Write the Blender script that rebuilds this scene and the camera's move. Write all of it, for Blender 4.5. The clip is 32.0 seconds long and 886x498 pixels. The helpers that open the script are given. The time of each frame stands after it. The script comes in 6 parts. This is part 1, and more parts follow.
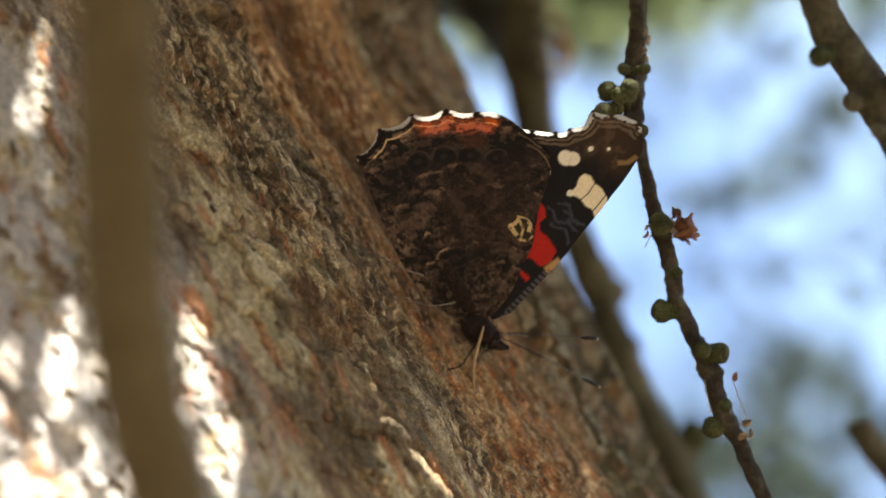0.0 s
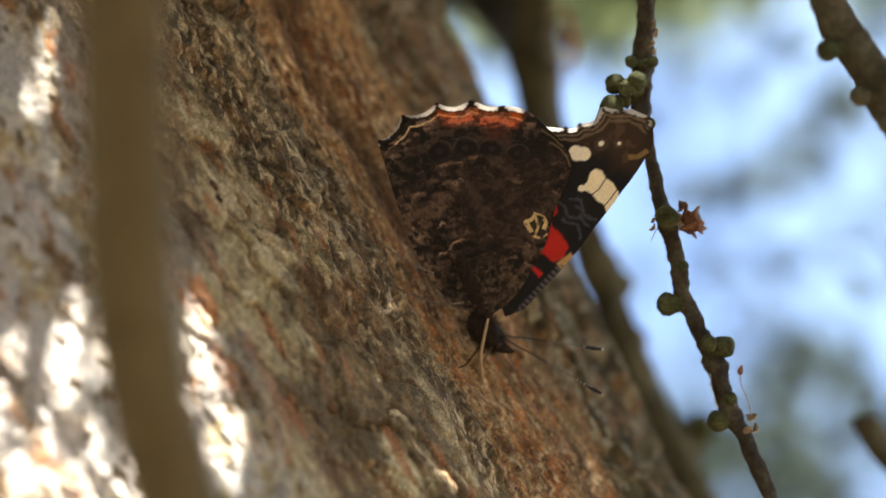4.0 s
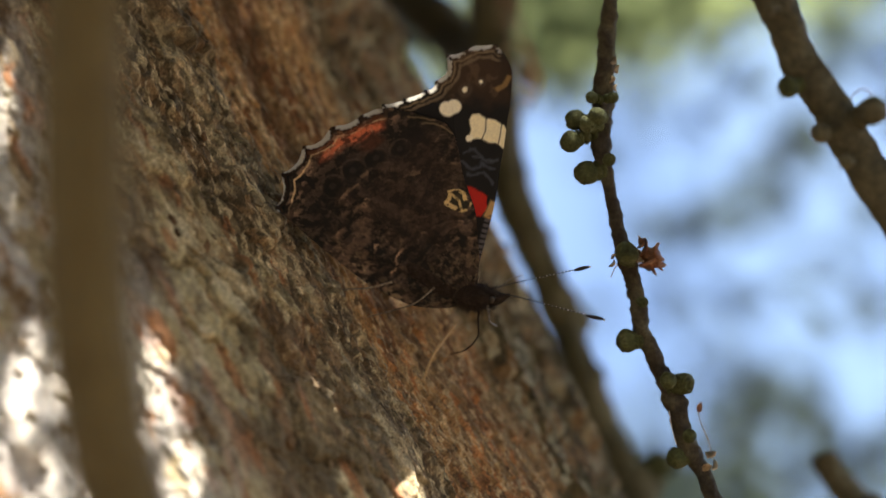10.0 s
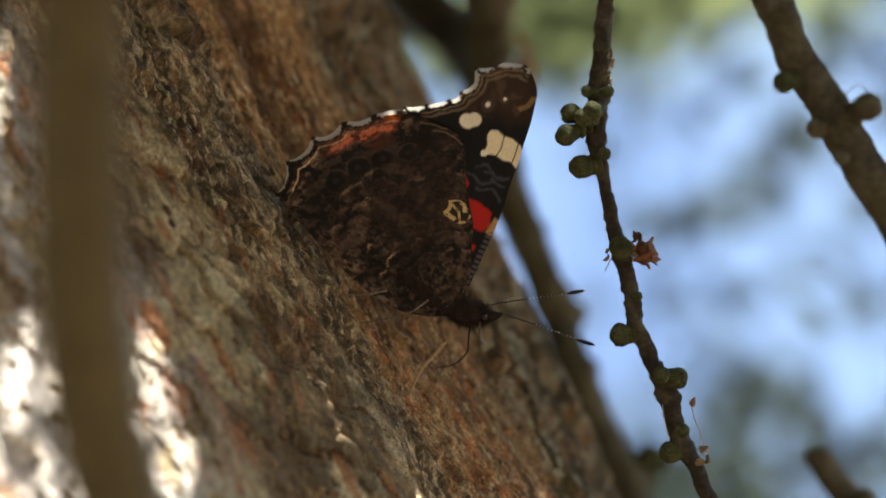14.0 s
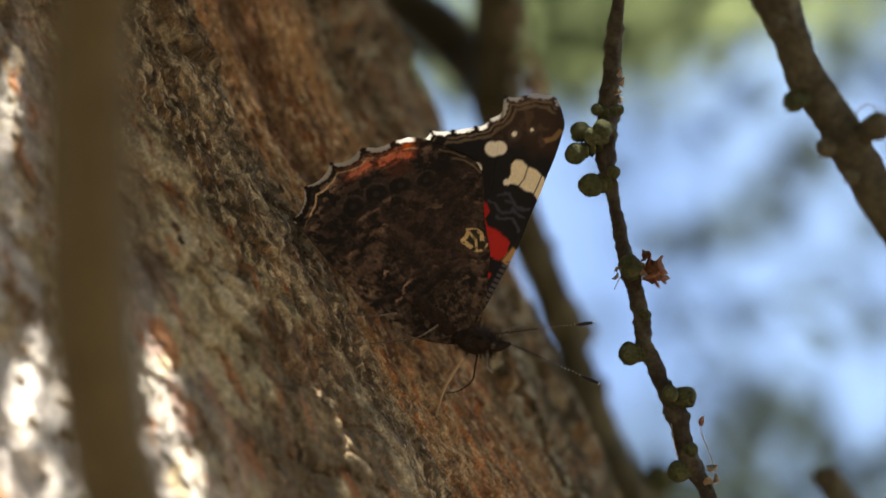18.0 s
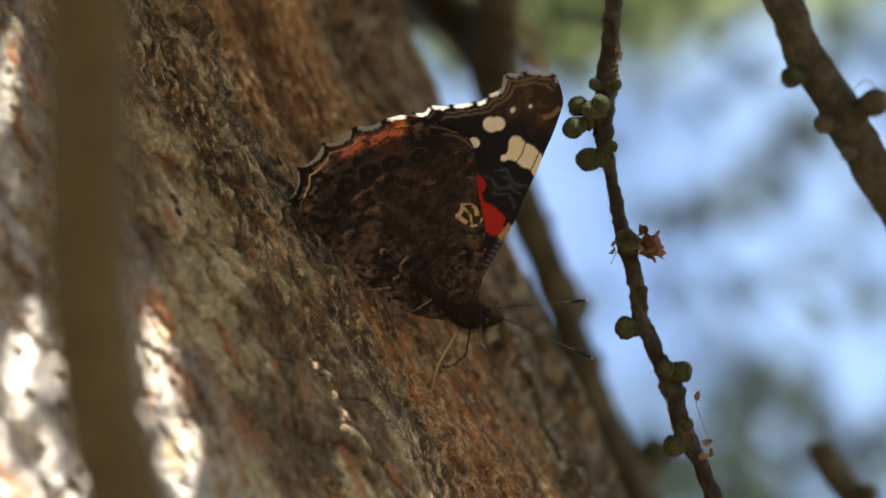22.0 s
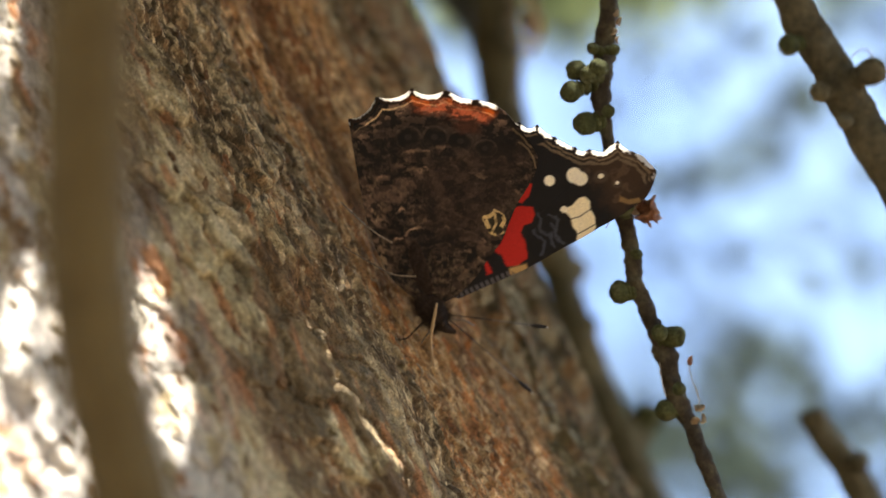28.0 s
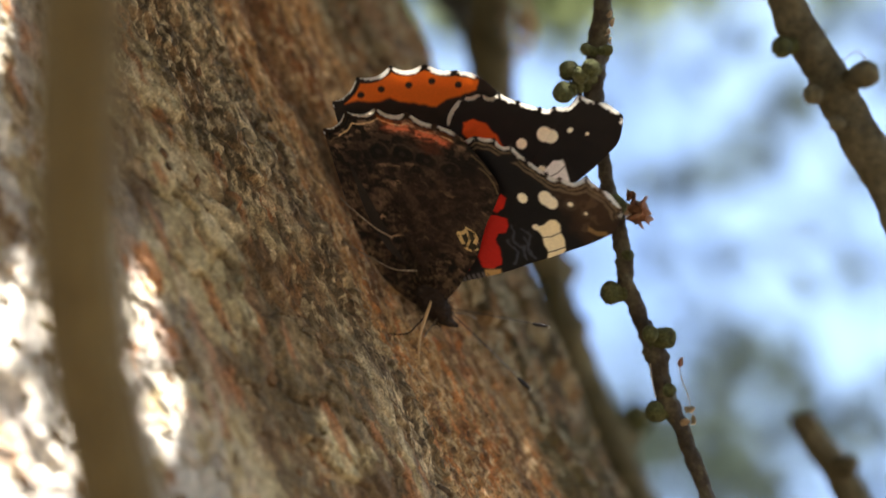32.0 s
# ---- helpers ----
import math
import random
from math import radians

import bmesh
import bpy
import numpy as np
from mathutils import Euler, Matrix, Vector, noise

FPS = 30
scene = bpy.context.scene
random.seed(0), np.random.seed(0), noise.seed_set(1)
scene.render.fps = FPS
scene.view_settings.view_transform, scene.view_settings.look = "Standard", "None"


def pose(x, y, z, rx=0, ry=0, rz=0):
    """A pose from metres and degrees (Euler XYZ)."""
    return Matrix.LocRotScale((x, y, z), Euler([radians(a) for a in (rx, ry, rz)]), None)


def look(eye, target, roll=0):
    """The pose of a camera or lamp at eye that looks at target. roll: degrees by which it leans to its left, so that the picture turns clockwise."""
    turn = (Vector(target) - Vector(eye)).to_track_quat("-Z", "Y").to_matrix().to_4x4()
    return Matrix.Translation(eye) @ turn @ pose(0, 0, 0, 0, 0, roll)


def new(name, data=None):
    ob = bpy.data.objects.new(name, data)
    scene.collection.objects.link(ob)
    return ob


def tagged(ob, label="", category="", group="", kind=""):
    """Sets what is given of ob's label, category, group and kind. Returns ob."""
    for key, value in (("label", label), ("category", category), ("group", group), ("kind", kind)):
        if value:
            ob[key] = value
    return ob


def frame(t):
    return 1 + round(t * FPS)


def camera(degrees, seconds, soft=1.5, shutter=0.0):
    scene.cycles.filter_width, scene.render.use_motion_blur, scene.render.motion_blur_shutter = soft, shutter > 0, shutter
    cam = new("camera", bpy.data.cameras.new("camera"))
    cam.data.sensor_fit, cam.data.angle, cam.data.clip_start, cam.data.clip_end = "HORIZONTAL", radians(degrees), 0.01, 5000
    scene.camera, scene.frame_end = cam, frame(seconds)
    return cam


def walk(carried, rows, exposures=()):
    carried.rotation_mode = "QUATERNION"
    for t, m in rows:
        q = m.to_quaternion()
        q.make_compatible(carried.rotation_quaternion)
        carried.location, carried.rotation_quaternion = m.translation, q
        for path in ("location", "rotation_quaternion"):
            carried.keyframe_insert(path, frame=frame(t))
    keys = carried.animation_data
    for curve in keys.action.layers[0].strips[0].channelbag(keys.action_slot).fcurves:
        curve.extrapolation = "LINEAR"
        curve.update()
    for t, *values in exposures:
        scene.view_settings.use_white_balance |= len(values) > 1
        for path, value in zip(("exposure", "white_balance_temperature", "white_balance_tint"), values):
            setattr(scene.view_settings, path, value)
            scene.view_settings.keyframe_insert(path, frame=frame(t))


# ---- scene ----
# A larch trunk seen from below through a long lens, with a butterfly feeding on its bark.
# ---- camera ----
UP_TILT = 26.0      # degrees that the lens looks up
FOCUS = 0.758       # metres from lens to butterfly
cam = camera(8.0, 32.0, soft=1.6, shutter=0.4)
cam.data.dof.use_dof = True
cam.data.dof.focus_distance = FOCUS - 0.006
cam.data.dof.aperture_fstop = 11.8
cam.data.dof.aperture_blades = 0
EYE = pose(0.0, 0.0, 1.45, 90.0 + UP_TILT, 0.0, 0.0)
STAGE = EYE @ Matrix.Translation((0, 0, -FOCUS))   # axes: right, up, towards the lens


def aim(pan, tilt, roll, push):
    """The camera turned by degrees from its mean line, and pushed forwards by millimetres."""
    return EYE @ pose(0, 0, 0, 0, -pan, 0) @ pose(0, 0, 0, tilt, 0, 0) @ pose(0, 0, 0, 0, 0, roll) @ Matrix.Translation((0, 0, -push * 0.001))


BRIGHTNESS = [(t, stops, 6850.0, 11.0) for t, stops in ((0.0, 2.9), (5.0, 2.9), (7.5, 2.85), (9.0, 2.65), (13.0, 2.5), (16.0, 2.35), (19.0, 2.45), (23.0, 2.45), (24.0, 2.6), (26.0, 2.9), (32.0, 2.96))]
walk(cam, [
    (0.0, aim(-0.359, -0.302, -1.54, -2.4)),
    (0.5, aim(-0.380, -0.351, -1.47, -3.0)),
    (1.0, aim(-0.279, -0.365, -1.40, -3.0)),
    (1.5, aim(-0.261, -0.253, -1.49, -2.9)),
    (2.0, aim(-0.278, -0.230, -1.46, -2.9)),
    (2.5, aim(-0.299, -0.297, -1.40, -3.2)),
    (4.5, aim(-0.395, -0.380, -1.05, -1.3)),
    (5.0, aim(-0.256, -0.358, -1.05, -0.7)),
    (5.5, aim(-0.201, -0.248, -1.11, -0.1)),
    (6.0, aim(-0.092, -0.248, -1.00, 0.4)),
    (6.5, aim(-0.061, -0.545, -0.90, 0.5)),
    (7.0, aim(-0.036, -0.520, -0.97, 2.0)),
    (7.5, aim(-0.003, -0.342, -1.01, 2.2)),
    (8.0, aim(0.011, -0.108, -1.04, 2.2)),
    (8.5, aim(0.014, -0.183, -0.96, 1.7)),
    (9.0, aim(-0.044, -0.085, -0.97, 1.2)),
    (9.5, aim(-0.054, -0.080, -1.13, 0.5)),
    (10.0, aim(-0.040, -0.064, -0.88, 0.5)),
    (10.5, aim(0.030, -0.107, -0.80, 1.4)),
    (11.0, aim(0.094, -0.094, -0.79, 1.4)),
    (11.5, aim(0.079, -0.170, -0.76, 1.1)),
    (12.0, aim(0.076, -0.080, -0.79, 0.9)),
    (12.5, aim(0.010, -0.167, -0.81, 0.4)),
    (13.0, aim(-0.114, -0.311, -0.46, 0.4)),
    (13.5, aim(0.013, -0.147, -0.45, 0.9)),
    (15.5, aim(-0.015, -0.107, -0.48, -3.3)),
    (16.0, aim(-0.076, 0.013, -0.41, -4.5)),
    (16.5, aim(-0.053, 0.191, -0.29, -6.3)),
    (17.0, aim(-0.093, 0.087, -0.41, -6.3)),
    (17.5, aim(-0.168, 0.040, -0.20, 0.7)),
    (18.0, aim(-0.072, 0.033, -0.24, 0.8)),
    (18.5, aim(-0.080, 0.044, 0.02, 0.7)),
    (19.0, aim(-0.000, -0.000, 0.00, 0.8)),
    (19.5, aim(0.041, -0.131, 0.14, 0.9)),
    (20.0, aim(0.016, -0.147, 0.17, 0.9)),
    (20.5, aim(0.053, -0.087, 0.07, 0.7)),
    (21.0, aim(0.109, -0.049, 0.10, 0.4)),
    (21.5, aim(-0.032, -0.145, 0.11, 0.1)),
    (22.0, aim(-0.046, -0.208, 0.13, -0.4)),
    (22.5, aim(-0.019, -0.155, 0.22, 0.1)),
    (23.0, aim(0.033, -0.065, 0.10, 0.5)),
    (23.5, aim(0.039, -0.048, 0.28, 0.5)),
    (24.0, aim(0.036, 0.027, 0.21, -0.1)),
    (24.5, aim(0.030, -0.057, -0.03, -0.3)),
    (25.0, aim(-0.138, -0.309, 0.35, -1.0)),
    (25.5, aim(-0.311, -0.366, 0.55, -1.1)),
    (26.0, aim(-0.235, -0.345, 0.63, -1.1)),
    (26.5, aim(-0.117, -0.503, 0.83, -0.8)),
    (28.5, aim(0.003, -0.601, 1.12, -3.3)),
    (29.0, aim(-0.114, -0.705, 1.31, -2.4)),
    (29.5, aim(-0.058, -0.687, 1.33, -2.4)),
    (30.0, aim(-0.035, -0.592, 1.39, -2.3)),
    (30.5, aim(-0.028, -0.539, 1.34, -2.3)),
    (31.0, aim(0.018, -0.466, 1.41, -2.4)),
    (31.5, aim(-0.001, -0.407, 1.52, -2.5)),
    (32.0, aim(0.074, -0.562, 1.53, -2.6)),
], BRIGHTNESS)

# ---- world and sun ----
SUN_WAY = (STAGE.to_3x3() @ Vector((0.30, 0.95, -0.17))).normalized()
world = bpy.data.worlds.new("sky")
scene.world = world
world.use_nodes = True
wn, wl = world.node_tree.nodes, world.node_tree.links
sky = wn.new("ShaderNodeTexSky")
sky.sky_type = "NISHITA"
sky.sun_disc = False
sky.sun_elevation = math.asin(SUN_WAY.z)
sky.sun_rotation = math.atan2(SUN_WAY.x, SUN_WAY.y)
sky.air_density, sky.dust_density, sky.ozone_density = 1.0, 2.2, 1.2
# mottle put into the sky colour, standing in for blurred sunlit leaves
air, bokeh_noise, bokeh_ramp, bokeh_mix = wn.new("ShaderNodeTexCoord"), wn.new("ShaderNodeTexNoise"), wn.new("ShaderNodeValToRGB"), wn.new("ShaderNodeMix")
bokeh_noise.inputs["Scale"].default_value, bokeh_noise.inputs["Detail"].default_value = 48.0, 3.0
bokeh_ramp.color_ramp.elements[0].position, bokeh_ramp.color_ramp.elements[0].color = 0.36, (0.72, 0.79, 0.91, 1)
bokeh_ramp.color_ramp.elements[1].position, bokeh_ramp.color_ramp.elements[1].color = 0.64, (1.54, 1.56, 1.52, 1)
bokeh_mix.data_type, bokeh_mix.blend_type = "RGBA", "MULTIPLY"
bokeh_mix.inputs["Factor"].default_value = 1.0
wl.new(air.outputs["Generated"], bokeh_noise.inputs["Vector"])
wl.new(bokeh_noise.outputs["Fac"], bokeh_ramp.inputs["Fac"])
wl.new(sky.outputs[0], bokeh_mix.inputs["A"])
wl.new(bokeh_ramp.outputs[0], bokeh_mix.inputs["B"])
wl.new(bokeh_mix.outputs["Result"], wn["Background"].inputs[0])
wn["Background"].inputs[1].default_value = 0.057
sun_data = bpy.data.lights.new("sun", "SUN")
sun_data.energy, sun_data.angle, sun_data.color = 5.0, radians(0.53), (1.0, 0.965, 0.93)
sun = new("sun", sun_data)
sun.matrix_world = look(SUN_WAY * 5.0, (0, 0, 0))

# ---- helpers of this scene ----
def st(u, v, z=0.0):
    """Stage place in metres of what stands at u right and v up (mm, at the focal plane) and z mm nearer."""
    k = 1.0 - z / (FOCUS * 1000.0)
    return Vector((u * k, v * k, z)) * 0.001


def part(name, bm, material, parent=None, label=""):
    me = bpy.data.meshes.new(name)
    bm.to_mesh(me)
    bm.free()
    for f in me.polygons:
        f.use_smooth = True
    me.materials.append(material)
    ob = new(name, me)
    if parent is not None:
        ob.parent = parent
    return tagged(ob, label)


def thing(name, label, category, group="", kind="", m=None):
    ob = tagged(new(name), label, category, group, kind)
    ob.matrix_basis = STAGE if m is None else m
    return ob


def hash2(ix, iy, seed):
    h = (ix.astype(np.int64) * 374761393 + iy.astype(np.int64) * 668265263 + seed * 974711) & 0x7FFFFFFF
    h = ((h ^ (h >> 13)) * 1274126177) & 0x7FFFFFFF
    return ((h ^ (h >> 16)) & 0xFFFFF) / float(0xFFFFF)


def vnoise(x, y, seed=0):
    ix, iy = np.floor(x), np.floor(y)
    fx, fy = x - ix, y - iy
    fx, fy = fx * fx * (3 - 2 * fx), fy * fy * (3 - 2 * fy)
    a, b = hash2(ix, iy, seed), hash2(ix + 1, iy, seed)
    c, d = hash2(ix, iy + 1, seed), hash2(ix + 1, iy + 1, seed)
    return (a + (b - a) * fx) * (1 - fy) + (c + (d - c) * fx) * fy


def fbm(x, y, seed=0, octaves=4):
    total, amp, norm = 0.0, 1.0, 0.0
    for o in range(octaves):
        total = total + amp * vnoise(x * 2 ** o, y * 2 ** o, seed + 31 * o)
        norm += amp
        amp *= 0.5
    return total / norm


def cells(x, y, seed=0):
    """Worley cells: distance to the border, a random number of the cell, offsets to its centre."""
    ix, iy = np.floor(x), np.floor(y)
    best = np.full(x.shape, 9.0)
    second = np.full(x.shape, 9.0)
    rnd, ox, oy = np.zeros(x.shape), np.zeros(x.shape), np.zeros(x.shape)
    for dx in (-1, 0, 1):
        for dy in (-1, 0, 1):
            cx, cy = ix + dx, iy + dy
            px, py = cx + hash2(cx, cy, seed), cy + hash2(cx, cy, seed + 7)
            d = (px - x) ** 2 + (py - y) ** 2
            near = d < best
            second = np.where(near, best, np.minimum(second, d))
            rnd = np.where(near, hash2(cx, cy, seed + 13), rnd)
            ox, oy = np.where(near, x - px, ox), np.where(near, y - py, oy)
            best = np.where(near, d, best)
    return np.sqrt(second) - np.sqrt(best), rnd, ox, oy


def step(a, b, x):
    t = np.clip((x - a) / (b - a), 0, 1)
    return t * t * (3 - 2 * t)


def mix3(a, b, m):
    return a + (np.asarray(b, float) - a) * m[..., None]


def grid_mesh(name, verts, faces, colours=None):
    """A mesh from arrays, with colour attributes by name."""
    me = bpy.data.meshes.new(name)
    me.vertices.add(len(verts))
    me.vertices.foreach_set("co", np.asarray(verts, np.float32).ravel())
    me.loops.add(faces.size)
    me.loops.foreach_set("vertex_index", faces.astype(np.int32).ravel())
    me.polygons.add(len(faces))
    n = faces.shape[1]
    me.polygons.foreach_set("loop_start", np.arange(0, faces.size, n, dtype=np.int32))
    me.update(calc_edges=True)
    me.validate()
    for key, col in (colours or {}).items():
        att = me.color_attributes.new(key, "FLOAT_COLOR", "POINT")
        att.data.foreach_set("color", np.c_[col, np.ones(len(col))].astype(np.float32).ravel())
    me.polygons.foreach_set("use_smooth", np.ones(len(me.polygons), bool))
    return me


def quads(rows, cols, wrap=False):
    i = np.arange(rows - 1)[:, None]
    j = np.arange(cols if wrap else cols - 1)[None, :]
    k = (j + 1) % cols
    return np.stack([i * cols + j, i * cols + k, (i + 1) * cols + k, (i + 1) * cols + j], -1).reshape(-1, 4)


def spline(pts, n):
    """n places along a smooth line through pts (rows of numbers)."""
    p = np.array(pts, float)
    p = np.vstack([2 * p[0] - p[1], p, 2 * p[-1] - p[-2]])
    out = []
    for t in np.linspace(0, len(pts) - 1 - 1e-6, n):
        i = int(t)
        f = t - i
        a, b, c, d = p[i:i + 4]
        out.append(0.5 * (2 * b + (c - a) * f + (2 * a - 5 * b + 4 * c - d) * f * f + (3 * b - a - 3 * c + d) * f ** 3))
    return np.array(out)


def tube(bm, pts, radii, n=40, sides=14, rough=0.0, scale=400.0, seed=0.0, caps=True):
    """A round, uneven limb along pts; pts and radii in metres. rough: share of the radius."""
    line = spline([(*p, r) for p, r in zip(pts, radii)], n)
    rings = []
    side = Vector((0, 0, 1))
    for i in range(n):
        c = Vector(line[i, :3])
        way = Vector(line[min(i + 1, n - 1), :3] - line[max(i - 1, 0), :3]).normalized()
        u = way.cross(side)
        u = u.normalized() if u.length > 1e-4 else way.orthogonal().normalized()
        v = way.cross(u)
        ring = []
        for j in range(sides):
            a = 2 * math.pi * j / sides
            o = u * math.cos(a) + v * math.sin(a)
            q = c + o * line[i, 3]
            w = 1.0
            if rough:
                w += rough * (noise.fractal(q * scale + Vector((seed, 0, 0)), 0.8, 2.0, 4))
            ring.append(bm.verts.new(c + o * line[i, 3] * w))
        rings.append(ring)
    for a, b in zip(rings, rings[1:]):
        for j in range(sides):
            bm.faces.new((a[j], a[(j + 1) % sides], b[(j + 1) % sides], b[j]))
    if caps:
        bm.faces.new(rings[0][::-1])
        bm.faces.new(rings[-1])
    return bm


def lump(bm, centre, size, turn=None, rough=0.15, scale=500.0, seed=0.0, level=3):
    """An uneven rounded body with half-axes size, in metres."""
    made = bmesh.ops.create_icosphere(bm, subdivisions=level, radius=1.0)["verts"]
    m = (turn or Matrix.Identity(3))
    for v in made:
        d = v.co.normalized()
        q = Vector((d.x * size[0], d.y * size[1], d.z * size[2]))
        w = 1.0 + rough * noise.fractal(q * scale + Vector((seed, seed, 0)), 0.8, 2.0, 3)
        v.co = Vector(centre) + m @ (q * w)
    return bm


# ---- materials ----
def material(name, rough=0.7, spec=0.3):
    m = bpy.data.materials.new(name)
    m.use_nodes = True
    nodes, links = m.node_tree.nodes, m.node_tree.links
    bsdf = nodes["Principled BSDF"]
    bsdf.inputs["Roughness"].default_value = rough
    bsdf.inputs["Specular IOR Level"].default_value = spec
    return m, nodes, links, bsdf


def noise_node(nodes, links, scale, detail=6.0, rough=0.6, stretch=None):
    tc = nodes.new("ShaderNodeTexCoord")
    tex = nodes.new("ShaderNodeTexNoise")
    tex.inputs["Scale"].default_value = scale
    tex.inputs["Detail"].default_value = detail
    tex.inputs["Roughness"].default_value = rough
    src = tc.outputs["Object"]
    if stretch:
        mp = nodes.new("ShaderNodeMapping")
        mp.inputs["Scale"].default_value = stretch
        links.new(src, mp.inputs["Vector"])
        src = mp.outputs["Vector"]
    links.new(src, tex.inputs["Vector"])
    return tex


def ramp_node(nodes, stops):
    r = nodes.new("ShaderNodeValToRGB")
    el = r.color_ramp.elements
    while len(el) < len(stops):
        el.new(0.5)
    for e, (p, c) in zip(el, stops):
        e.position, e.color = p, (*c, 1)
    return r


def grained(name, stops, scale, rough=0.8, bump=0.4, bump_size=0.0004, fine=6.0, spec=0.25, stretch=None):
    """A surface with two sizes of grain: colours from a coarse noise, tint and relief from a fine one."""
    m, nodes, links, bsdf = material(name, rough, spec)
    coarse = noise_node(nodes, links, scale, 8.0, 0.62, stretch)
    r = ramp_node(nodes, stops)
    links.new(coarse.outputs["Fac"], r.inputs["Fac"])
    small = noise_node(nodes, links, scale * fine, 5.0, 0.7, stretch)
    r2 = ramp_node(nodes, [(0.3, (0.55, 0.55, 0.55)), (0.7, (1.35, 1.35, 1.35))])
    links.new(small.outputs["Fac"], r2.inputs["Fac"])
    mul = nodes.new("ShaderNodeMix")
    mul.data_type, mul.blend_type = "RGBA", "MULTIPLY"
    mul.inputs["Factor"].default_value = 1.0
    links.new(r.outputs["Color"], mul.inputs["A"])
    links.new(r2.outputs["Color"], mul.inputs["B"])
    links.new(mul.outputs["Result"], bsdf.inputs["Base Color"])
    b = nodes.new("ShaderNodeBump")
    b.inputs["Strength"].default_value, b.inputs["Distance"].default_value = bump, bump_size
    links.new(small.outputs["Fac"], b.inputs["Height"])
    links.new(b.outputs["Normal"], bsdf.inputs["Normal"])
    return m


def painted(name, rough=0.8, spec=0.2):
    """Colour from the mesh's own attribute, with grain of two sizes drawn out along the trunk, and relief."""
    m, nodes, links, bsdf = material(name, rough, spec)
    at = nodes.new("ShaderNodeAttribute")
    at.attribute_name = "hue"
    tc, mp = nodes.new("ShaderNodeTexCoord"), nodes.new("ShaderNodeMapping")
    mp.vector_type = "TEXTURE"
    mp.inputs["Rotation"].default_value = (0, 0, radians(25.2))
    mp.inputs["Scale"].default_value = (1.0, 1.7, 1.0)
    links.new(tc.outputs["Object"], mp.inputs["Vector"])
    last, heights = at.outputs["Color"], []
    for scale, low, high in ((1500.0, 0.74, 1.24), (5200.0, 0.55, 1.55)):
        tex = nodes.new("ShaderNodeTexNoise")
        tex.inputs["Scale"].default_value, tex.inputs["Detail"].default_value, tex.inputs["Roughness"].default_value = scale, 5.0, 0.65
        links.new(mp.outputs["Vector"], tex.inputs["Vector"])
        r = ramp_node(nodes, [(0.34, (low, low, low)), (0.66, (high, high, high * 0.97))])
        links.new(tex.outputs["Fac"], r.inputs["Fac"])
        mul = nodes.new("ShaderNodeMix")
        mul.data_type, mul.blend_type = "RGBA", "MULTIPLY"
        mul.inputs["Factor"].default_value = 1.0
        links.new(last, mul.inputs["A"])
        links.new(r.outputs["Color"], mul.inputs["B"])
        last = mul.outputs["Result"]
        heights.append(tex.outputs["Fac"])
    links.new(last, bsdf.inputs["Base Color"])
    one = nodes.new("ShaderNodeBump")
    one.inputs["Strength"].default_value, one.inputs["Distance"].default_value = 0.7, 0.0004
    links.new(heights[0], one.inputs["Height"])
    two = nodes.new("ShaderNodeBump")
    two.inputs["Strength"].default_value, two.inputs["Distance"].default_value = 0.7, 0.00015
    links.new(heights[1], two.inputs["Height"])
    links.new(one.outputs["Normal"], two.inputs["Normal"])
    links.new(two.outputs["Normal"], bsdf.inputs["Normal"])
    return m


BARK = painted("larch_bark", 0.82, 0.25)
TWIG = grained("twig_bark", [(0.3, (0.022, 0.018, 0.012)), (0.5, (0.060, 0.047, 0.030)), (0.62, (0.10, 0.088, 0.05)), (0.75, (0.19, 0.165, 0.11))], 350.0, 0.75, 0.7, 0.0005)
MOSS = grained("green_bud_scales", [(0.3, (0.03, 0.032, 0.014)), (0.5, (0.085, 0.095, 0.035)), (0.7, (0.15, 0.15, 0.07))], 500.0, 0.85, 0.8, 0.0005)
LIMB = grained("limb_bark", [(0.3, (0.04, 0.036, 0.020)), (0.5, (0.088, 0.076, 0.042)), (0.7, (0.145, 0.13, 0.078))], 160.0, 0.8, 0.6, 0.0006)
MOSSY_LIMB = grained("mossy_limb_bark", [(0.3, (0.052, 0.046, 0.025)), (0.5, (0.115, 0.103, 0.056)), (0.7, (0.22, 0.195, 0.115))], 120.0, 0.85, 0.7, 0.0008)
NEAR_TWIG = grained("near_twig_bark", [(0.3, (0.092, 0.062, 0.020)), (0.7, (0.142, 0.100, 0.036))], 200.0, 0.8, 0.5, 0.0005)
DRY = grained("dry_scale", [(0.3, (0.13, 0.05, 0.025)), (0.55, (0.30, 0.13, 0.06)), (0.75, (0.45, 0.27, 0.16))], 700.0, 0.6, 0.6, 0.0003)
THREAD = grained("pale_thread", [(0.3, (0.35, 0.30, 0.24)), (0.7, (0.6, 0.55, 0.48))], 900.0, 0.5, 0.1)
STRIP_PALE = grained("bark_fibre", [(0.3, (0.22, 0.16, 0.10)), (0.6, (0.40, 0.33, 0.23))], 300.0, 0.8, 0.3)
STRIP = grained("bark_strip", [(0.3, (0.26, 0.18, 0.10)), (0.6, (0.48, 0.37, 0.24))], 300.0, 0.8, 0.5)

# ---- ground ----
GRASS = grained("leaf_litter", [(0.3, (0.06, 0.045, 0.028)), (0.5, (0.12, 0.085, 0.052)), (0.7, (0.20, 0.15, 0.095))], 3.0, 0.9, 0.8, 0.03, 30.0)
bm = bmesh.new()
bmesh.ops.create_grid(bm, x_segments=40, y_segments=40, size=400.0)
ground = part("ground", bm, GRASS)
tagged(ground, "brown leaf litter under the tree", "ground", kind="structure")

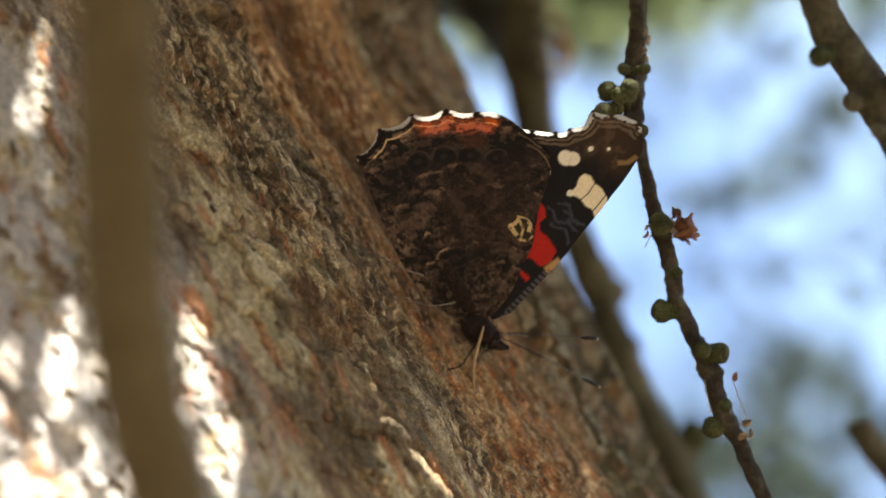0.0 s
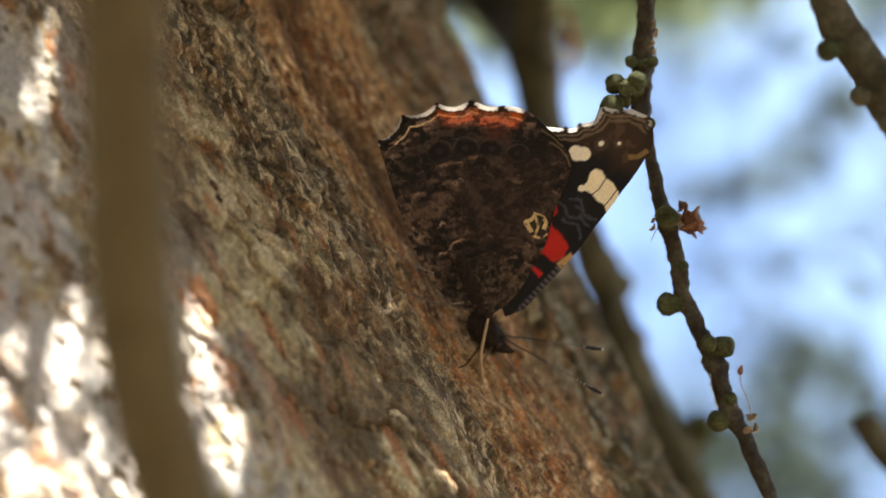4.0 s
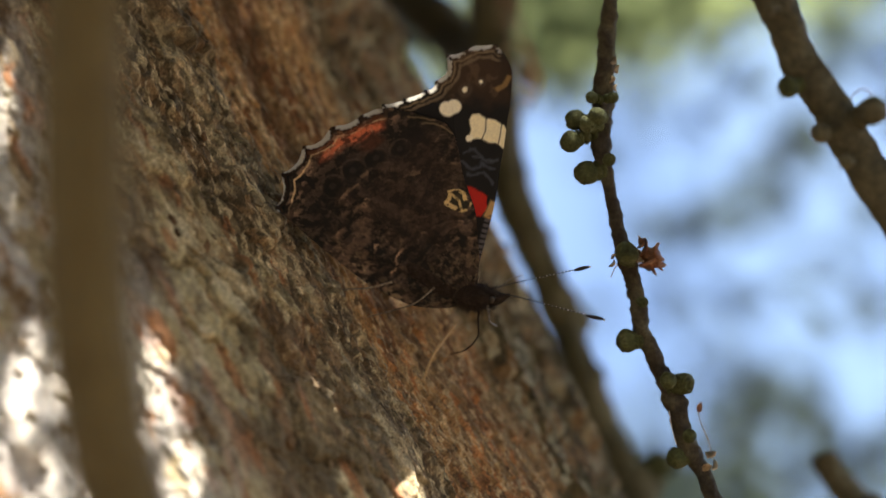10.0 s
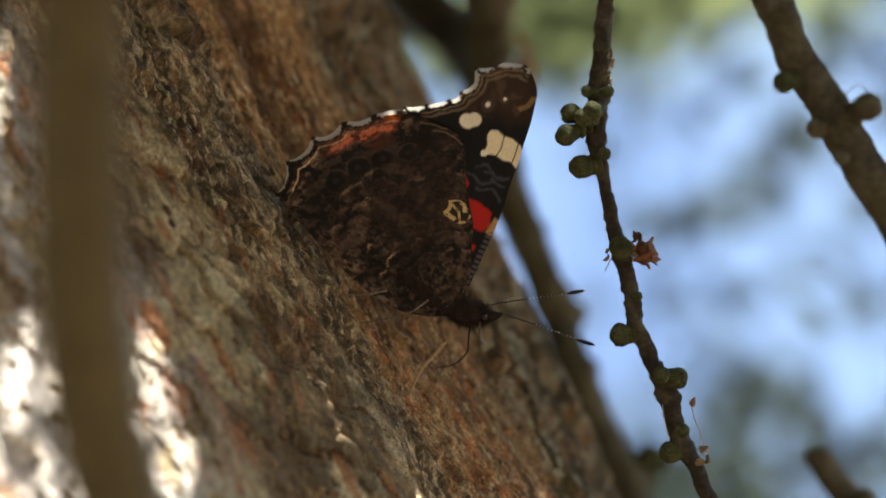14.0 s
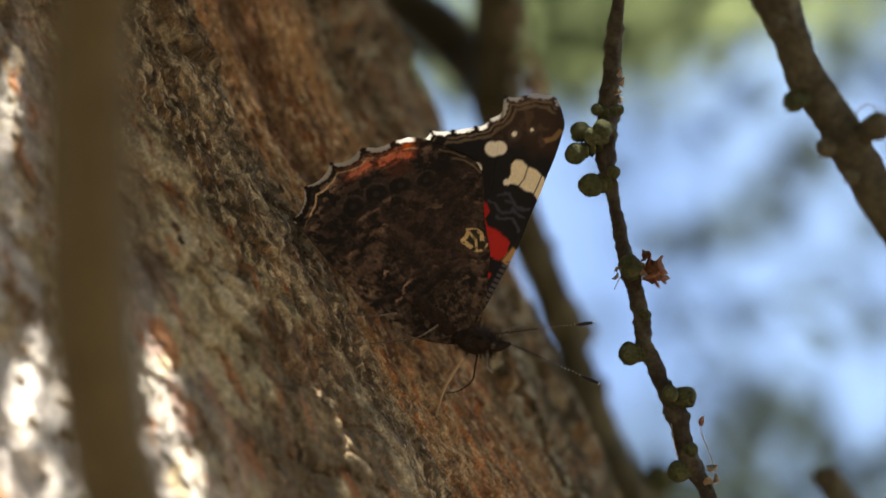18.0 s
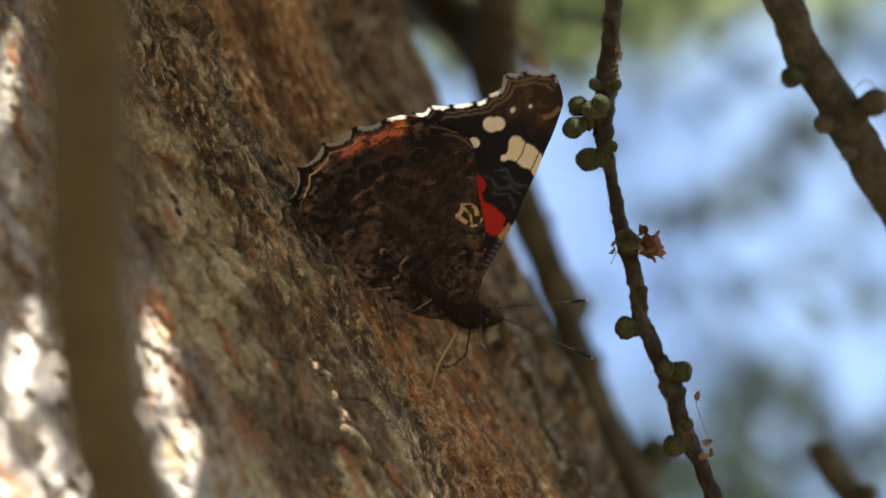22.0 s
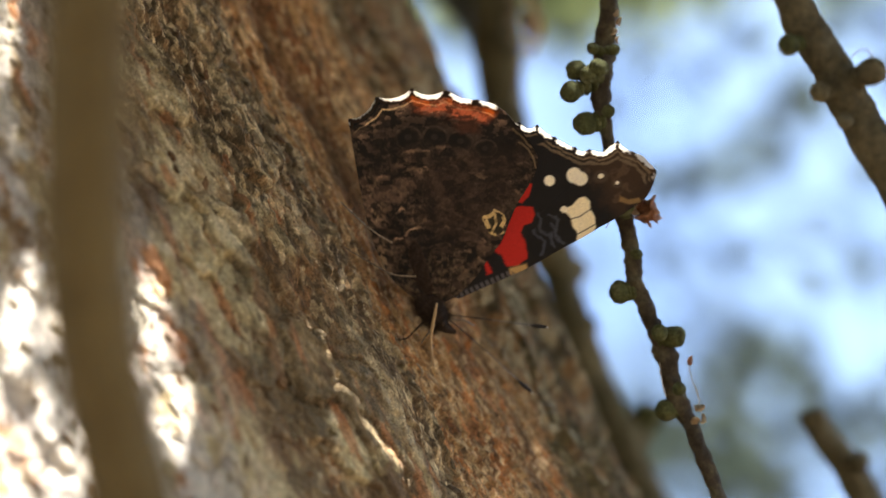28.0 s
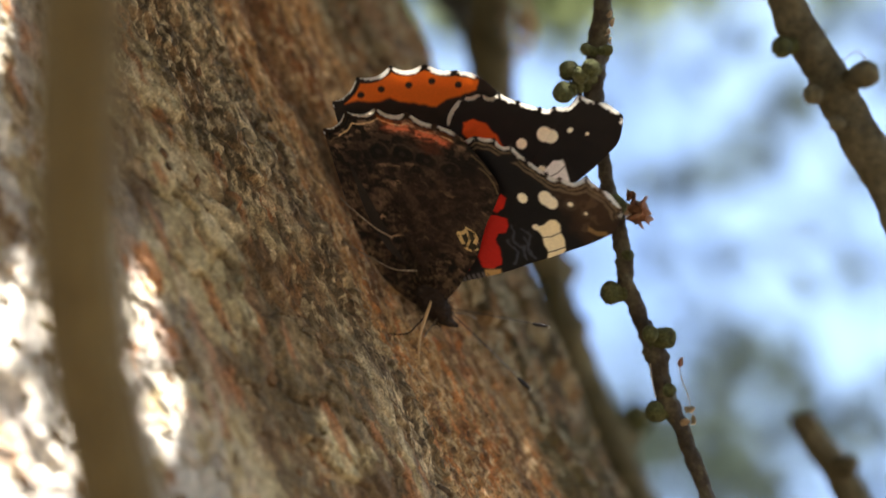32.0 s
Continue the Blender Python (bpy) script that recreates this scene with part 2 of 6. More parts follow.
# ---- trunk ----
TRUNK_R = 110.0
ALONG = np.array([0.426, -0.905])     # down the trunk, on the stage
ACROSS = np.array([-0.905, -0.426])   # from the trunk's far edge inwards
EDGE = np.array([6.15, -0.60])
DEPTH, FLANK = 1.35, 0.8     # the trunk bulges towards the lens on one side of its ridge, and falls off gently on the other
CREST = 0.575
LEAN = 0.25            # its foot stands nearer to the lens


def ridge_at(s):
    return 20.0 - 0.045 * np.clip(s, -60, 60)


def bark_relief(s, a, p):
    """Height of the bark in mm, with the numbers that its colours follow."""
    q = p - ridge_at(s) + 1.6 * (fbm(s / 9.0, a / 9.0, 5, 3) - 0.5)
    left = step(-0.6, 1.4, q)
    band = step(-14.0, -11.0, q) * (1 - left)
    wx, wy = 9.0 * (fbm(s / 8.0, a / 4.0, 40, 4) - 0.5), 5.5 * (fbm(s / 6.0, a / 3.5, 41, 4) - 0.5)
    e1, r1, ox1, oy1 = cells((s + wx) / 11.0 + 0.35 * (a + wy) / 5.0, (a + wy) / 5.0, 3)
    e2, r2, ox2, oy2 = cells((s + wx) / 4.2 + 0.3 * a / 2.4, (a + wy * 0.7) / 2.4, 9)
    e3, r3, ox3, oy3 = cells((s + 0.4 * wx) / 1.7, (a + 0.3 * wy) / 0.75, 21)
    fine = fbm(s / 1.1, a / 0.55, 60, 4) - 0.5
    fibre = fbm(s / 5.0, a / 0.45, 70, 4) - 0.5
    plates = 2.3 * (r1 - 0.5) * step(0.0, 0.22, e1) + 0.75 * (r2 - 0.5) * step(0.0, 0.25, e2) + 1.1 * ox1 * (r1 - 0.1) + 0.5 * ox2 * (r2 - 0.2) - 0.2 * (1 - step(0.0, 0.12, e1))
    small = 0.55 * (r3 - 0.5) * step(0.0, 0.15, e3) + 0.35 * ox3 * (0.3 + r3)
    swell = 2.6 * (fbm(s / 24.0, a / 13.0, 80, 2) - 0.5)
    groove = np.exp(-((q + 5.6 - 0.02 * s) / 1.5) ** 2) * step(14.0, -10.0, s)
    h = swell + left * (1.1 + plates * (1 - 0.6 * step(24.0, 44.0, p)) + 0.32 * small + 0.4 * fine)
    h = h + band * ((0.8 - 0.4 * step(-4.0, 10.0, s)) * fibre + (0.6 + 0.5 * step(-4.0, 10.0, s)) * small + 0.25 * (r2 - 0.5) * step(0, 0.15, e2)) - 1.8 * groove
    h = h + (1 - left) * (1 - band) * (0.9 * plates + 0.8 * small + 0.9 * fine)
    h = h + 0.9 * np.exp(-((q - 0.3) / 0.9) ** 2) * (0.4 + fine + 0.5 * r2)
    e5, r5, ox5, _ = cells((s + 2.2 * fine) / 1.5, (a + 1.6 * fibre) / 0.8, 33)
    grit = step(-1.2, 0.6, q) * step(11.0, 5.0, q + 0.14 * s) * (1 - 0.6 * step(0.0, 16.0, s)) + 0.55 * band * step(-6.0, 12.0, s)
    h = h + grit * (0.34 * (r5 - 0.5) * step(0.0, 0.25, e5) + 0.22 * ox5)
    return h, q, left, band, groove, r1, r2, r3, e1, e2, e3, fine, fibre, grit, r5, e5


# kind 2 paints shade on mid-trunk; kind 3 is lichen whitened for the sun
PATCHES = [  # u, v, half length along, half width across, kind
    (-33.0, 1.5, 3.6, 1.5, 0), (-28.0, -5.0, 4.5, 1.6, 0), (-37.5, 12.5, 1.8, 0.9, 0), (-25.0, -8.5, 3.0, 1.0, 0),
    (-37.0, -10.5, 6.5, 1.5, 1), (-33.5, -19.0, 5.0, 1.4, 1), (-26.5, 2.0, 3.2, 0.8, 1), (-21.0, -2.5, 2.0, 0.8, 1),
    (-49.0, 14.0, 7.0, 1.4, 1), (-35.5, -14.0, 1.6, 1.0, 0), (-31.0, -24.5, 2.2, 1.4, 0), (13.8, -21.6, 1.6, 0.5, 0),
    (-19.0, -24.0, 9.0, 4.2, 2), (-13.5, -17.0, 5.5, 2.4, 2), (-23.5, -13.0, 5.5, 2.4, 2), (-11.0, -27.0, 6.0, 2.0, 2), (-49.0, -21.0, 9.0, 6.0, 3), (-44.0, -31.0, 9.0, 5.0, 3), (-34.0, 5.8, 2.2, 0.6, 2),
]


def bark_hue(s, a, u, v, parts):
    h, q, left, band, groove, r1, r2, r3, e1, e2, e3, fine, fibre, grit, r5, e5 = parts
    n1 = fbm(s / 7.0, a / 3.2, 90, 4)
    n2 = fbm(s / 2.0, a / 1.0, 95, 4)
    n3 = fbm(s / 0.7, a / 0.4, 99, 3)
    col = np.zeros(s.shape + (3,)) + np.array((0.190, 0.142, 0.086))
    col = mix3(col, (0.28, 0.222, 0.142), step(0.42, 0.58, 0.5 * n1 + 0.3 * r2 + 0.2 * n2))
    col = mix3(col, (0.28, 0.145, 0.075), 0.75 * left * step(0.575, 0.66, 0.55 * fbm(s / 8.0, a / 2.6, 165, 4) + 0.25 * (1 - r1) + 0.2 * n2))
    lichen = step(0.50, 0.57, 0.45 * fbm(s / 7.0, a / 3.6, 170, 4) + 0.35 * r1 + 0.2 * n2)
    col = mix3(col, (0.335, 0.300, 0.198), left * lichen * (0.65 + 0.35 * step(0.4, 0.55, n2)))
    col = mix3(col, (0.46, 0.42, 0.32), left * step(0.56, 0.64, 0.25 * r3 + 0.4 * n2 + 0.35 * n3) * 0.7)
    col = mix3(col, (0.085, 0.068, 0.05), left * step(0.53, 0.60, 0.75 * fbm(s / 5.5, a / 2.2, 160, 4) + 0.25 * n3) * 0.85)
    wave = fbm(s / 10.0 + 0.3 * a / 5.0, a / 4.6, 181, 4)
    col = mix3(col, (0.105, 0.066, 0.038), left * step(0.50, 0.58, 0.8 * wave + 0.2 * n2) * 0.62)
    col = mix3(col, (0.37, 0.335, 0.225), left * step(0.47, 0.40, 0.7 * wave + 0.2 * n1 + 0.1 * n2) * (0.45 + 0.4 * step(0.4, 0.55, n2)))
    col = mix3(col, (0.27, 0.125, 0.060), left * step(0.60, 0.68, fbm(s / 9.0, a / 2.0, 183, 4)) * 0.7)
    warm = mix3(np.zeros(s.shape + (3,)) + np.array((0.265, 0.155, 0.074)), (0.33, 0.215, 0.112), step(0.35, 0.65, n2))
    warm = mix3(warm, (0.15, 0.075, 0.038), step(0.52, 0.66, fbm(s / 7.0, a / 1.5, 120, 4)))
    warm = mix3(warm, (0.42, 0.33, 0.22), step(0.62, 0.75, 0.6 * n3 + 0.4 * fbm(s / 1.5, a / 0.6, 130, 3)) * 0.8)
    warm = mix3(warm, (0.17, 0.15, 0.11), step(0.52, 0.66, fbm(s / 10.0, a / 3.0, 140, 3)) * 0.35)
    warm = mix3(warm, (0.40, 0.165, 0.062), step(0.53, 0.63, fbm(s / 3.5, a / 1.2, 141, 4)) * (0.25 + 0.45 * step(-10.0, 10.0, s)))
    warm = mix3(warm, (0.055, 0.036, 0.024), step(0.58, 0.66, 0.5 * n3 + 0.5 * fbm(s / 1.6, a / 0.6, 142, 4)) * 0.9)
    warm = mix3(warm, (0.50, 0.40, 0.27), step(0.60, 0.66, fbm(s / 1.1, a / 0.34, 143, 3)) * 0.8)
    col = col + (warm - col) * (band * 0.95)[..., None]
    rest = (1 - left) * (1 - band)
    col = mix3(col, (0.13, 0.11, 0.07), rest * 0.5)
    col = mix3(col, (0.29, 0.185, 0.105), rest * step(0.45, 0.6, n1) * 0.8)
    col = mix3(col, (0.40, 0.37, 0.28), rest * step(0.62, 0.7, fbm(s / 2.6, a / 1.6, 150, 3)) * 0.8)
    col = mix3(col, (0.42, 0.36, 0.25), np.exp(-((q - 0.2) / 0.8) ** 2) * step(0.4, 0.6, n2) * 0.7)
    wide = 6.5 * step(8.0, -25.0, s)
    crust = step(-0.4, 0.6, q) * step(0.7, -0.7, q - 2.7 - wide)
    col = mix3(col, (0.095, 0.078, 0.056), crust * 0.8)
    n4 = fbm(s / 1.1, a / 0.28, 171, 3)
    col = mix3(col, (0.46, 0.40, 0.29), crust * step(0.54, 0.62, 0.6 * n4 + 0.4 * n2))
    col = mix3(col, (0.035, 0.028, 0.020), crust * step(0.56, 0.64, fbm(s / 1.1, a / 0.5, 172, 3)) * 0.8)
    streak = np.exp(-((q - 3.6 - 0.6 * (n1 - 0.5)) / 0.75) ** 2) * step(0.30, 0.45, n1)
    col = mix3(col, (0.40, 0.355, 0.255), streak * 0.8)
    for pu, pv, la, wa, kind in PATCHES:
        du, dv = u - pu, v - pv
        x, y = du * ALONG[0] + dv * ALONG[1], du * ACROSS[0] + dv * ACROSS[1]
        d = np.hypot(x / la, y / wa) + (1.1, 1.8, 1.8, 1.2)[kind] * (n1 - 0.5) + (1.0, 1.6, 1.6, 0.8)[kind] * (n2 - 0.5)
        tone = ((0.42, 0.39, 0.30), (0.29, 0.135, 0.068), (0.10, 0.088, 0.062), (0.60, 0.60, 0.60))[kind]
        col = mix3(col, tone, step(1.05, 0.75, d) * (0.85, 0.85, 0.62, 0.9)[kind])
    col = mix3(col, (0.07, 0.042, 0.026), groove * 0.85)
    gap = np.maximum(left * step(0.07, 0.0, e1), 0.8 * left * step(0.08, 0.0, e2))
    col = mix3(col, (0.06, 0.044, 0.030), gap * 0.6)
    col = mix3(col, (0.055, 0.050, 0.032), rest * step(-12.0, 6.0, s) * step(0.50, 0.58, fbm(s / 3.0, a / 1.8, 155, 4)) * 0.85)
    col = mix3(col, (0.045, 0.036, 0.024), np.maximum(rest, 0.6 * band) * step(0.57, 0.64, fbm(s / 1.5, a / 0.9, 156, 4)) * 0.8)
    flake = np.clip(grit, 0, 1) * (1 - 0.5 * band)
    col = mix3(col, (0.045, 0.034, 0.022), flake * step(0.36, 0.26, r5) * 0.55)
    col = mix3(col, (0.21, 0.135, 0.075), flake * step(0.36, 0.40, r5) * step(0.62, 0.58, r5) * 0.5)
    col = mix3(col, (0.43, 0.37, 0.26), flake * step(0.76, 0.84, r5) * (0.4 + 0.6 * step(0.4, 0.55, n2)) * 0.8)
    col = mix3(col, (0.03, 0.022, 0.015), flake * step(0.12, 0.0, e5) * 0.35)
    e6, r6, _, _ = cells((s + 2.0 * fine) / 2.6, (a + 1.6 * fibre) / 1.7, 35)
    spot = rest * step(-4.0, 8.0, s) * step(0.05, 0.3, e6 + 0.4 * (n2 - 0.4))
    col = mix3(col, (0.25, 0.155, 0.075), spot * step(0.30, 0.36, r6) * 0.7)
    col = mix3(col, (0.055, 0.046, 0.024), spot * step(0.34, 0.28, r6) * 0.8)
    col = mix3(col, (0.42, 0.38, 0.27), spot * step(0.80, 0.86, r6) * 0.8)
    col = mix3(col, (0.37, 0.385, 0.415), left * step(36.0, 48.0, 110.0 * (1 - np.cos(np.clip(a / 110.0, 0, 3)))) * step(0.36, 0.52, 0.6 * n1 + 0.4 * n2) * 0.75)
    moss = rest * step(0.0, 14.0, s) * step(0.46, 0.56, fbm(s / 4.5, a / 2.2, 157, 4))
    col = mix3(col, (0.085, 0.080, 0.038), moss * 0.75)
    col = mix3(col, (0.40, 0.39, 0.31), rest * step(0.66, 0.72, fbm(s / 1.8, a / 1.3, 158, 3)) * 0.9)
    # overall tone: lower beyond the ridge, higher on the upper band
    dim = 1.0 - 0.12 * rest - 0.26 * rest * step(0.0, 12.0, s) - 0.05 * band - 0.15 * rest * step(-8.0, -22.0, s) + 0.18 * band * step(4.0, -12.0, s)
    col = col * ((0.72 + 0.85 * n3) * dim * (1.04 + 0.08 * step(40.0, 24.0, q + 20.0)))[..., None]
    return np.clip(col * np.array((1.075, 0.985, 0.86)), 0.01, 0.8)


def trunk_place(s, phi, lift=0.0):
    p = TRUNK_R * (1 - np.cos(phi))
    r = (TRUNK_R + lift) / TRUNK_R
    over = r * np.sin(phi) - CREST
    z = 1.0 + LEAN * np.clip(s, -70, 70) + TRUNK_R * (DEPTH * np.maximum(over, 0) + FLANK * np.minimum(over, 0))
    pp = TRUNK_R - TRUNK_R * r * np.cos(phi)
    k = 1.0 - z / (FOCUS * 1000.0)
    u = EDGE[0] + s * ALONG[0] + pp * ACROSS[0]
    v = EDGE[1] + s * ALONG[1] + pp * ACROSS[1]
    return u, v, z, k


def make_trunk():
    s = np.r_[-2600, np.linspace(-1900, -75, 46), np.linspace(-62, 64, 620), np.linspace(80, 1850, 45)]
    phi = np.radians(np.r_[np.linspace(-34, 15, 170), np.linspace(15.15, 55, 440), np.linspace(55.3, 72, 90), np.linspace(76, 322, 50)])
    S, F = np.meshgrid(s, phi, indexing="ij")
    A, Pp = TRUNK_R * F, TRUNK_R * (1 - np.cos(F))
    parts = bark_relief(S, A, np.where(F < 0, -Pp, np.where(F > math.pi, 3 * TRUNK_R, Pp)))
    U0, V0, Z0, K0 = trunk_place(S, F)
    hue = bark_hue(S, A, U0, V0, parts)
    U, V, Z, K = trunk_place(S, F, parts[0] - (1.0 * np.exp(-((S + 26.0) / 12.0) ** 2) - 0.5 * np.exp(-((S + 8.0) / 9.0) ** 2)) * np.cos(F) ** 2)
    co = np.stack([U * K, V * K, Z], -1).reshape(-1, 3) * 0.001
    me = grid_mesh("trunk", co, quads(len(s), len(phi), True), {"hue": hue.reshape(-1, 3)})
    me.materials.append(BARK)
    ob = new("trunk", me)
    return ob


larch = thing("larch_tree", "old leaning larch trunk with flaking grey and rust-brown bark", "tree")
trunk = make_trunk()
trunk.parent = larch

# ---- limbs and twigs ----
def limb(name, label, pts, widths, mat, n=60, sides=16, rough=0.12, scale=260.0, seed=0.0, group=""):
    root = thing(name, label, "branch", group)
    part("stem", tube(bmesh.new(), pts, [w * 0.001 for w in widths], n, sides, rough, scale, seed), mat, root)
    return root


def bud(parent, tip, base, r, seed, mat=None, name="bud", label=""):
    """A larch spur: a knobbly cone of scale rings from the stem to a round tip."""
    b = bmesh.new()
    a, c = Vector(base), Vector(tip)
    way = (c - a)
    lump(b, c, (r * 0.001,) * 3, None, 0.22, 420.0, seed)
    turn = way.to_track_quat("Z", "Y").to_matrix() if way.length > 1e-6 else Matrix.Identity(3)
    for k in range(3):
        f = 0.15 + 0.28 * k
        lump(b, a.lerp(c, f), (r * 0.00085, r * 0.00085, r * 0.0004), turn, 0.18, 500.0, seed + k, 2)
    ring = 0.75 * r * 0.001
    for k in range(10):
        g = 2 * math.pi * k / 10
        o = turn @ Vector((math.cos(g), math.sin(g), 0.35)) * ring
        lump(b, c + o, (0.00022 * r, 0.00022 * r, 0.00035 * r), turn, 0.2, 900.0, seed + k, 1)
    return part(name, b, mat or MOSS, parent, label)


# the twig in focus
twig = limb("larch_twig", "thin knobbly larch twig with green spur buds, hanging", [
    st(21.36, 47.39, -4), st(20.55, 35.90, -4), st(20.08, 29.81, -3), st(19.67, 25.89, -3), st(19.27, 21.02, -2), st(18.86, 16.97, -2), st(18.66, 13.93, -1), st(18.59, 10.55, 0),
    st(19.20, 7.50, 0), st(19.81, 4.46, 0), st(20.55, 0.68, 0), st(21.43, -2.30, 0), st(21.97, -4.26, 0), st(22.58, -7.44, 0), st(22.98, -10.61, 0), st(24.07, -13.39, 0),
    st(25.55, -16.56, 0), st(26.97, -19.67, 0), st(27.51, -22.04, 0), st(28.26, -24.61, 0), st(29.68, -27.18, 0), st(30.89, -29.81, 1), st(33.53, -36.44, 2), st(37.59, -46.58, 4)],
    [1.0, 0.9, 0.72, 1.05, 1.1, 1.25, 1.3, 1.15, 0.85, 0.8, 0.88, 1.3, 0.95, 0.98, 1.0, 1.05, 1.0, 1.35, 1.1, 1.2, 1.0, 1.0, 0.9, 0.8],
    TWIG, 260, 20, 0.30, 700.0, 3.0)
for i, (tip, base, r) in enumerate([
        (st(15.41, 14.33, 1), st(17.98, 13.72, 0), 1.25), (st(14.94, 11.76, 2), st(17.98, 12.91, 0), 1.25), (st(17.04, 13.86, 3), st(18.39, 13.59, 0), 1.15), (st(16.70, 7.98, 1), st(18.93, 8.45, 0), 1.45),
        (st(17.51, 16.97, 1), st(18.66, 16.63, 0), 0.75), (st(20.08, 16.97, 1), st(19.20, 16.83, 0), 0.7), (st(18.12, 14.80, 3), st(18.79, 14.60, 0), 1.1), (st(21.23, -12.17, 0), st(23.26, -11.97, 0), 1.4), (st(21.36, -1.69, 3), st(21.63, -2.64, 0), 1.35),
        (st(27.99, -17.44, 1), st(26.23, -17.91, 0), 1.4), (st(27.18, -26.16, 0), st(28.53, -26.03, 0), 1.35), (st(26.23, -16.97, 3), st(26.09, -17.51, 0), 1.0), (st(19.54, 9.53, 2), st(19.06, 9.80, 0), 0.8),
        (st(23.26, -7.57, 2), st(22.71, -7.44, 0), 0.7), (st(28.60, -23.59, 1), st(27.85, -23.93, 0), 0.8)]):
    bud(twig, tip, base, r, i * 3.7)


def scale_leaf(parent, name, place, size, seed, mat, label="", curl=0.6):
    """A small dry curled scale with a ragged edge."""
    b = bmesh.new()
    rnd = random.Random(seed)
    n, top, low = 12, [], []
    for k in range(n):
        a = 2 * math.pi * k / n
        w = size * (0.6 + 0.55 * rnd.random()) * 0.001
        x, y = math.cos(a) * w * 0.62, math.sin(a) * w
        z = curl * (x * x + y * y) / (size * 0.001) + 0.0002 * rnd.random()
        top.append(b.verts.new((x, y, z + 0.0001)))
        low.append(b.verts.new((x, y, z - 0.0001)))
    ct, cl = b.verts.new((0, 0, 0.0002)), b.verts.new((0, 0, -0.0001))
    for k in range(n):
        j = (k + 1) % n
        b.faces.new((ct, top[k], top[j]))
        b.faces.new((cl, low[j], low[k]))
        b.faces.new((top[k], low[k], low[j], top[j]))
    ob = part(name, b, mat, parent, label)
    ob.matrix_basis = Matrix.Translation(place) @ pose(0, 0, 0, rnd.uniform(-70, 70), rnd.uniform(-70, 70), rnd.uniform(0, 360))
    return ob


for i, (q, size) in enumerate([(st(23.86, -1.49, 1), 1.5), (st(24.47, -2.50, 2), 1.7), (st(24.07, -3.11, 0), 1.4), (st(24.95, -3.18, 1), 1.2), (st(23.39, -0.74, 1), 1.0), (st(24.74, -1.69, 3), 1.1)]):
    scale_leaf(twig, "dry_scale", q, size, 10 + i, DRY, "curled rust-brown dry scale")
bud(twig, st(24.5, -2.3, 1), st(23.6, -2.2, 0), 1.15, 3.3, DRY, "dry_husk", "crumpled rust-brown husk")
scale_leaf(twig, "dry_scale", st(29.61, -20.21, 1), 0.8, 31, DRY, "curled rust-brown dry scale")
for i, (q, size) in enumerate([(st(20.21, 21.02, 1), 0.55), (st(20.35, 20.21, 1), 0.6), (st(20.28, 19.00, 1), 0.55), (st(20.15, 18.18, 1), 0.5), (st(19.88, -3.11, 2), 0.5), (st(19.74, -1.83, 2), 0.45), (st(22.71, -2.64, 2), 0.7), (st(22.98, -1.42, 2), 0.6), (st(31.10, -26.16, 1), 1.0), (st(30.56, -27.38, 1), 0.9), (st(31.64, -27.65, 1), 0.8)]):
    scale_leaf(twig, "pale_scale", q, size, 50 + i, STRIP, "pale peeling bark scale")
for pts in ([st(29.61, -20.55, 1), st(30.02, -22.24, 1), st(30.83, -24.27, 1), st(31.30, -26.43, 1)], [st(26.23, -20.55, 1), st(26.50, -22.58, 1), st(27.04, -24.61, 1)], [st(20.28, -2.91, 2), st(19.88, -3.65, 2), st(19.47, -4.53, 2)], [st(22.17, -0.74, 2), st(22.85, -1.83, 2), st(22.85, -3.31, 2)]):
    part("thread", tube(bmesh.new(), pts, [0.00006] * len(pts), 16, 6), THREAD, twig, "fine pale silk thread")

# the thicker branch at the side
side = limb("larch_branch", "dark olive-brown larch branch with round spur buds", [
    st(33.7, 52.12, 24), st(36.75, 37.25, 24), st(39.1, 29.81, 24), st(40.6, 25.89, 24), st(41.8, 22.31, 24), st(43.9, 18.79, 24), st(45.90, 15.62, 24), st(47.93, 12.10, 24), st(50.03, 8.52, 24), st(52.32, 4.80, 24), st(55.16, 0.07, 24), st(60.57, -12.10, 24)],
    [2.7, 2.7, 2.65, 2.3, 2.3, 2.35, 2.4, 2.55, 2.45, 2.4, 2.5, 2.6], LIMB, 120, 20, 0.16, 300.0, 9.0)
for i, (tip, base, r) in enumerate([(st(40.97, 17.78, 28), st(42.99, 18.18, 24), 1.25), (st(44.75, 12.30, 28), st(46.78, 12.51, 24), 1.2), (st(51.17, 14.94, 28), st(48.40, 13.59, 24), 1.6), (st(47.73, 8.86, 30), st(48.74, 8.86, 24), 0.9), (st(38.94, 27.11, 30), st(40.16, 27.11, 24), 0.8)]):
    bud(side, tip, base, r, 60 + i * 2.1, LIMB if i else MOSS)
part("thread", tube(bmesh.new(), [st(48.40, 16.29, 28), st(49.21, 17.24, 28), st(50.30, 17.51, 28), st(51.24, 16.56, 28)], [0.00007] * 4, 16, 6), THREAD, side, "fine pale silk thread")

# the blunt branch end low down
stub = limb("branch_end", "blunt dark green-brown end of a larch branch", [
    st(44.39, -25.93, -42), st(44.66, -26.61, -42), st(46.42, -29.52, -42), st(48.58, -32.02, -42), st(50.95, -35.80, -42), st(57.37, -46.08, -42)],
    [1.0, 1.75, 1.8, 1.95, 2.1, 2.2], LIMB, 50, 18, 0.12, 300.0, 14.0)
bud(stub, st(50.30, -32.04, -39), st(49.21, -32.52, -42), 1.5, 77.0, LIMB)

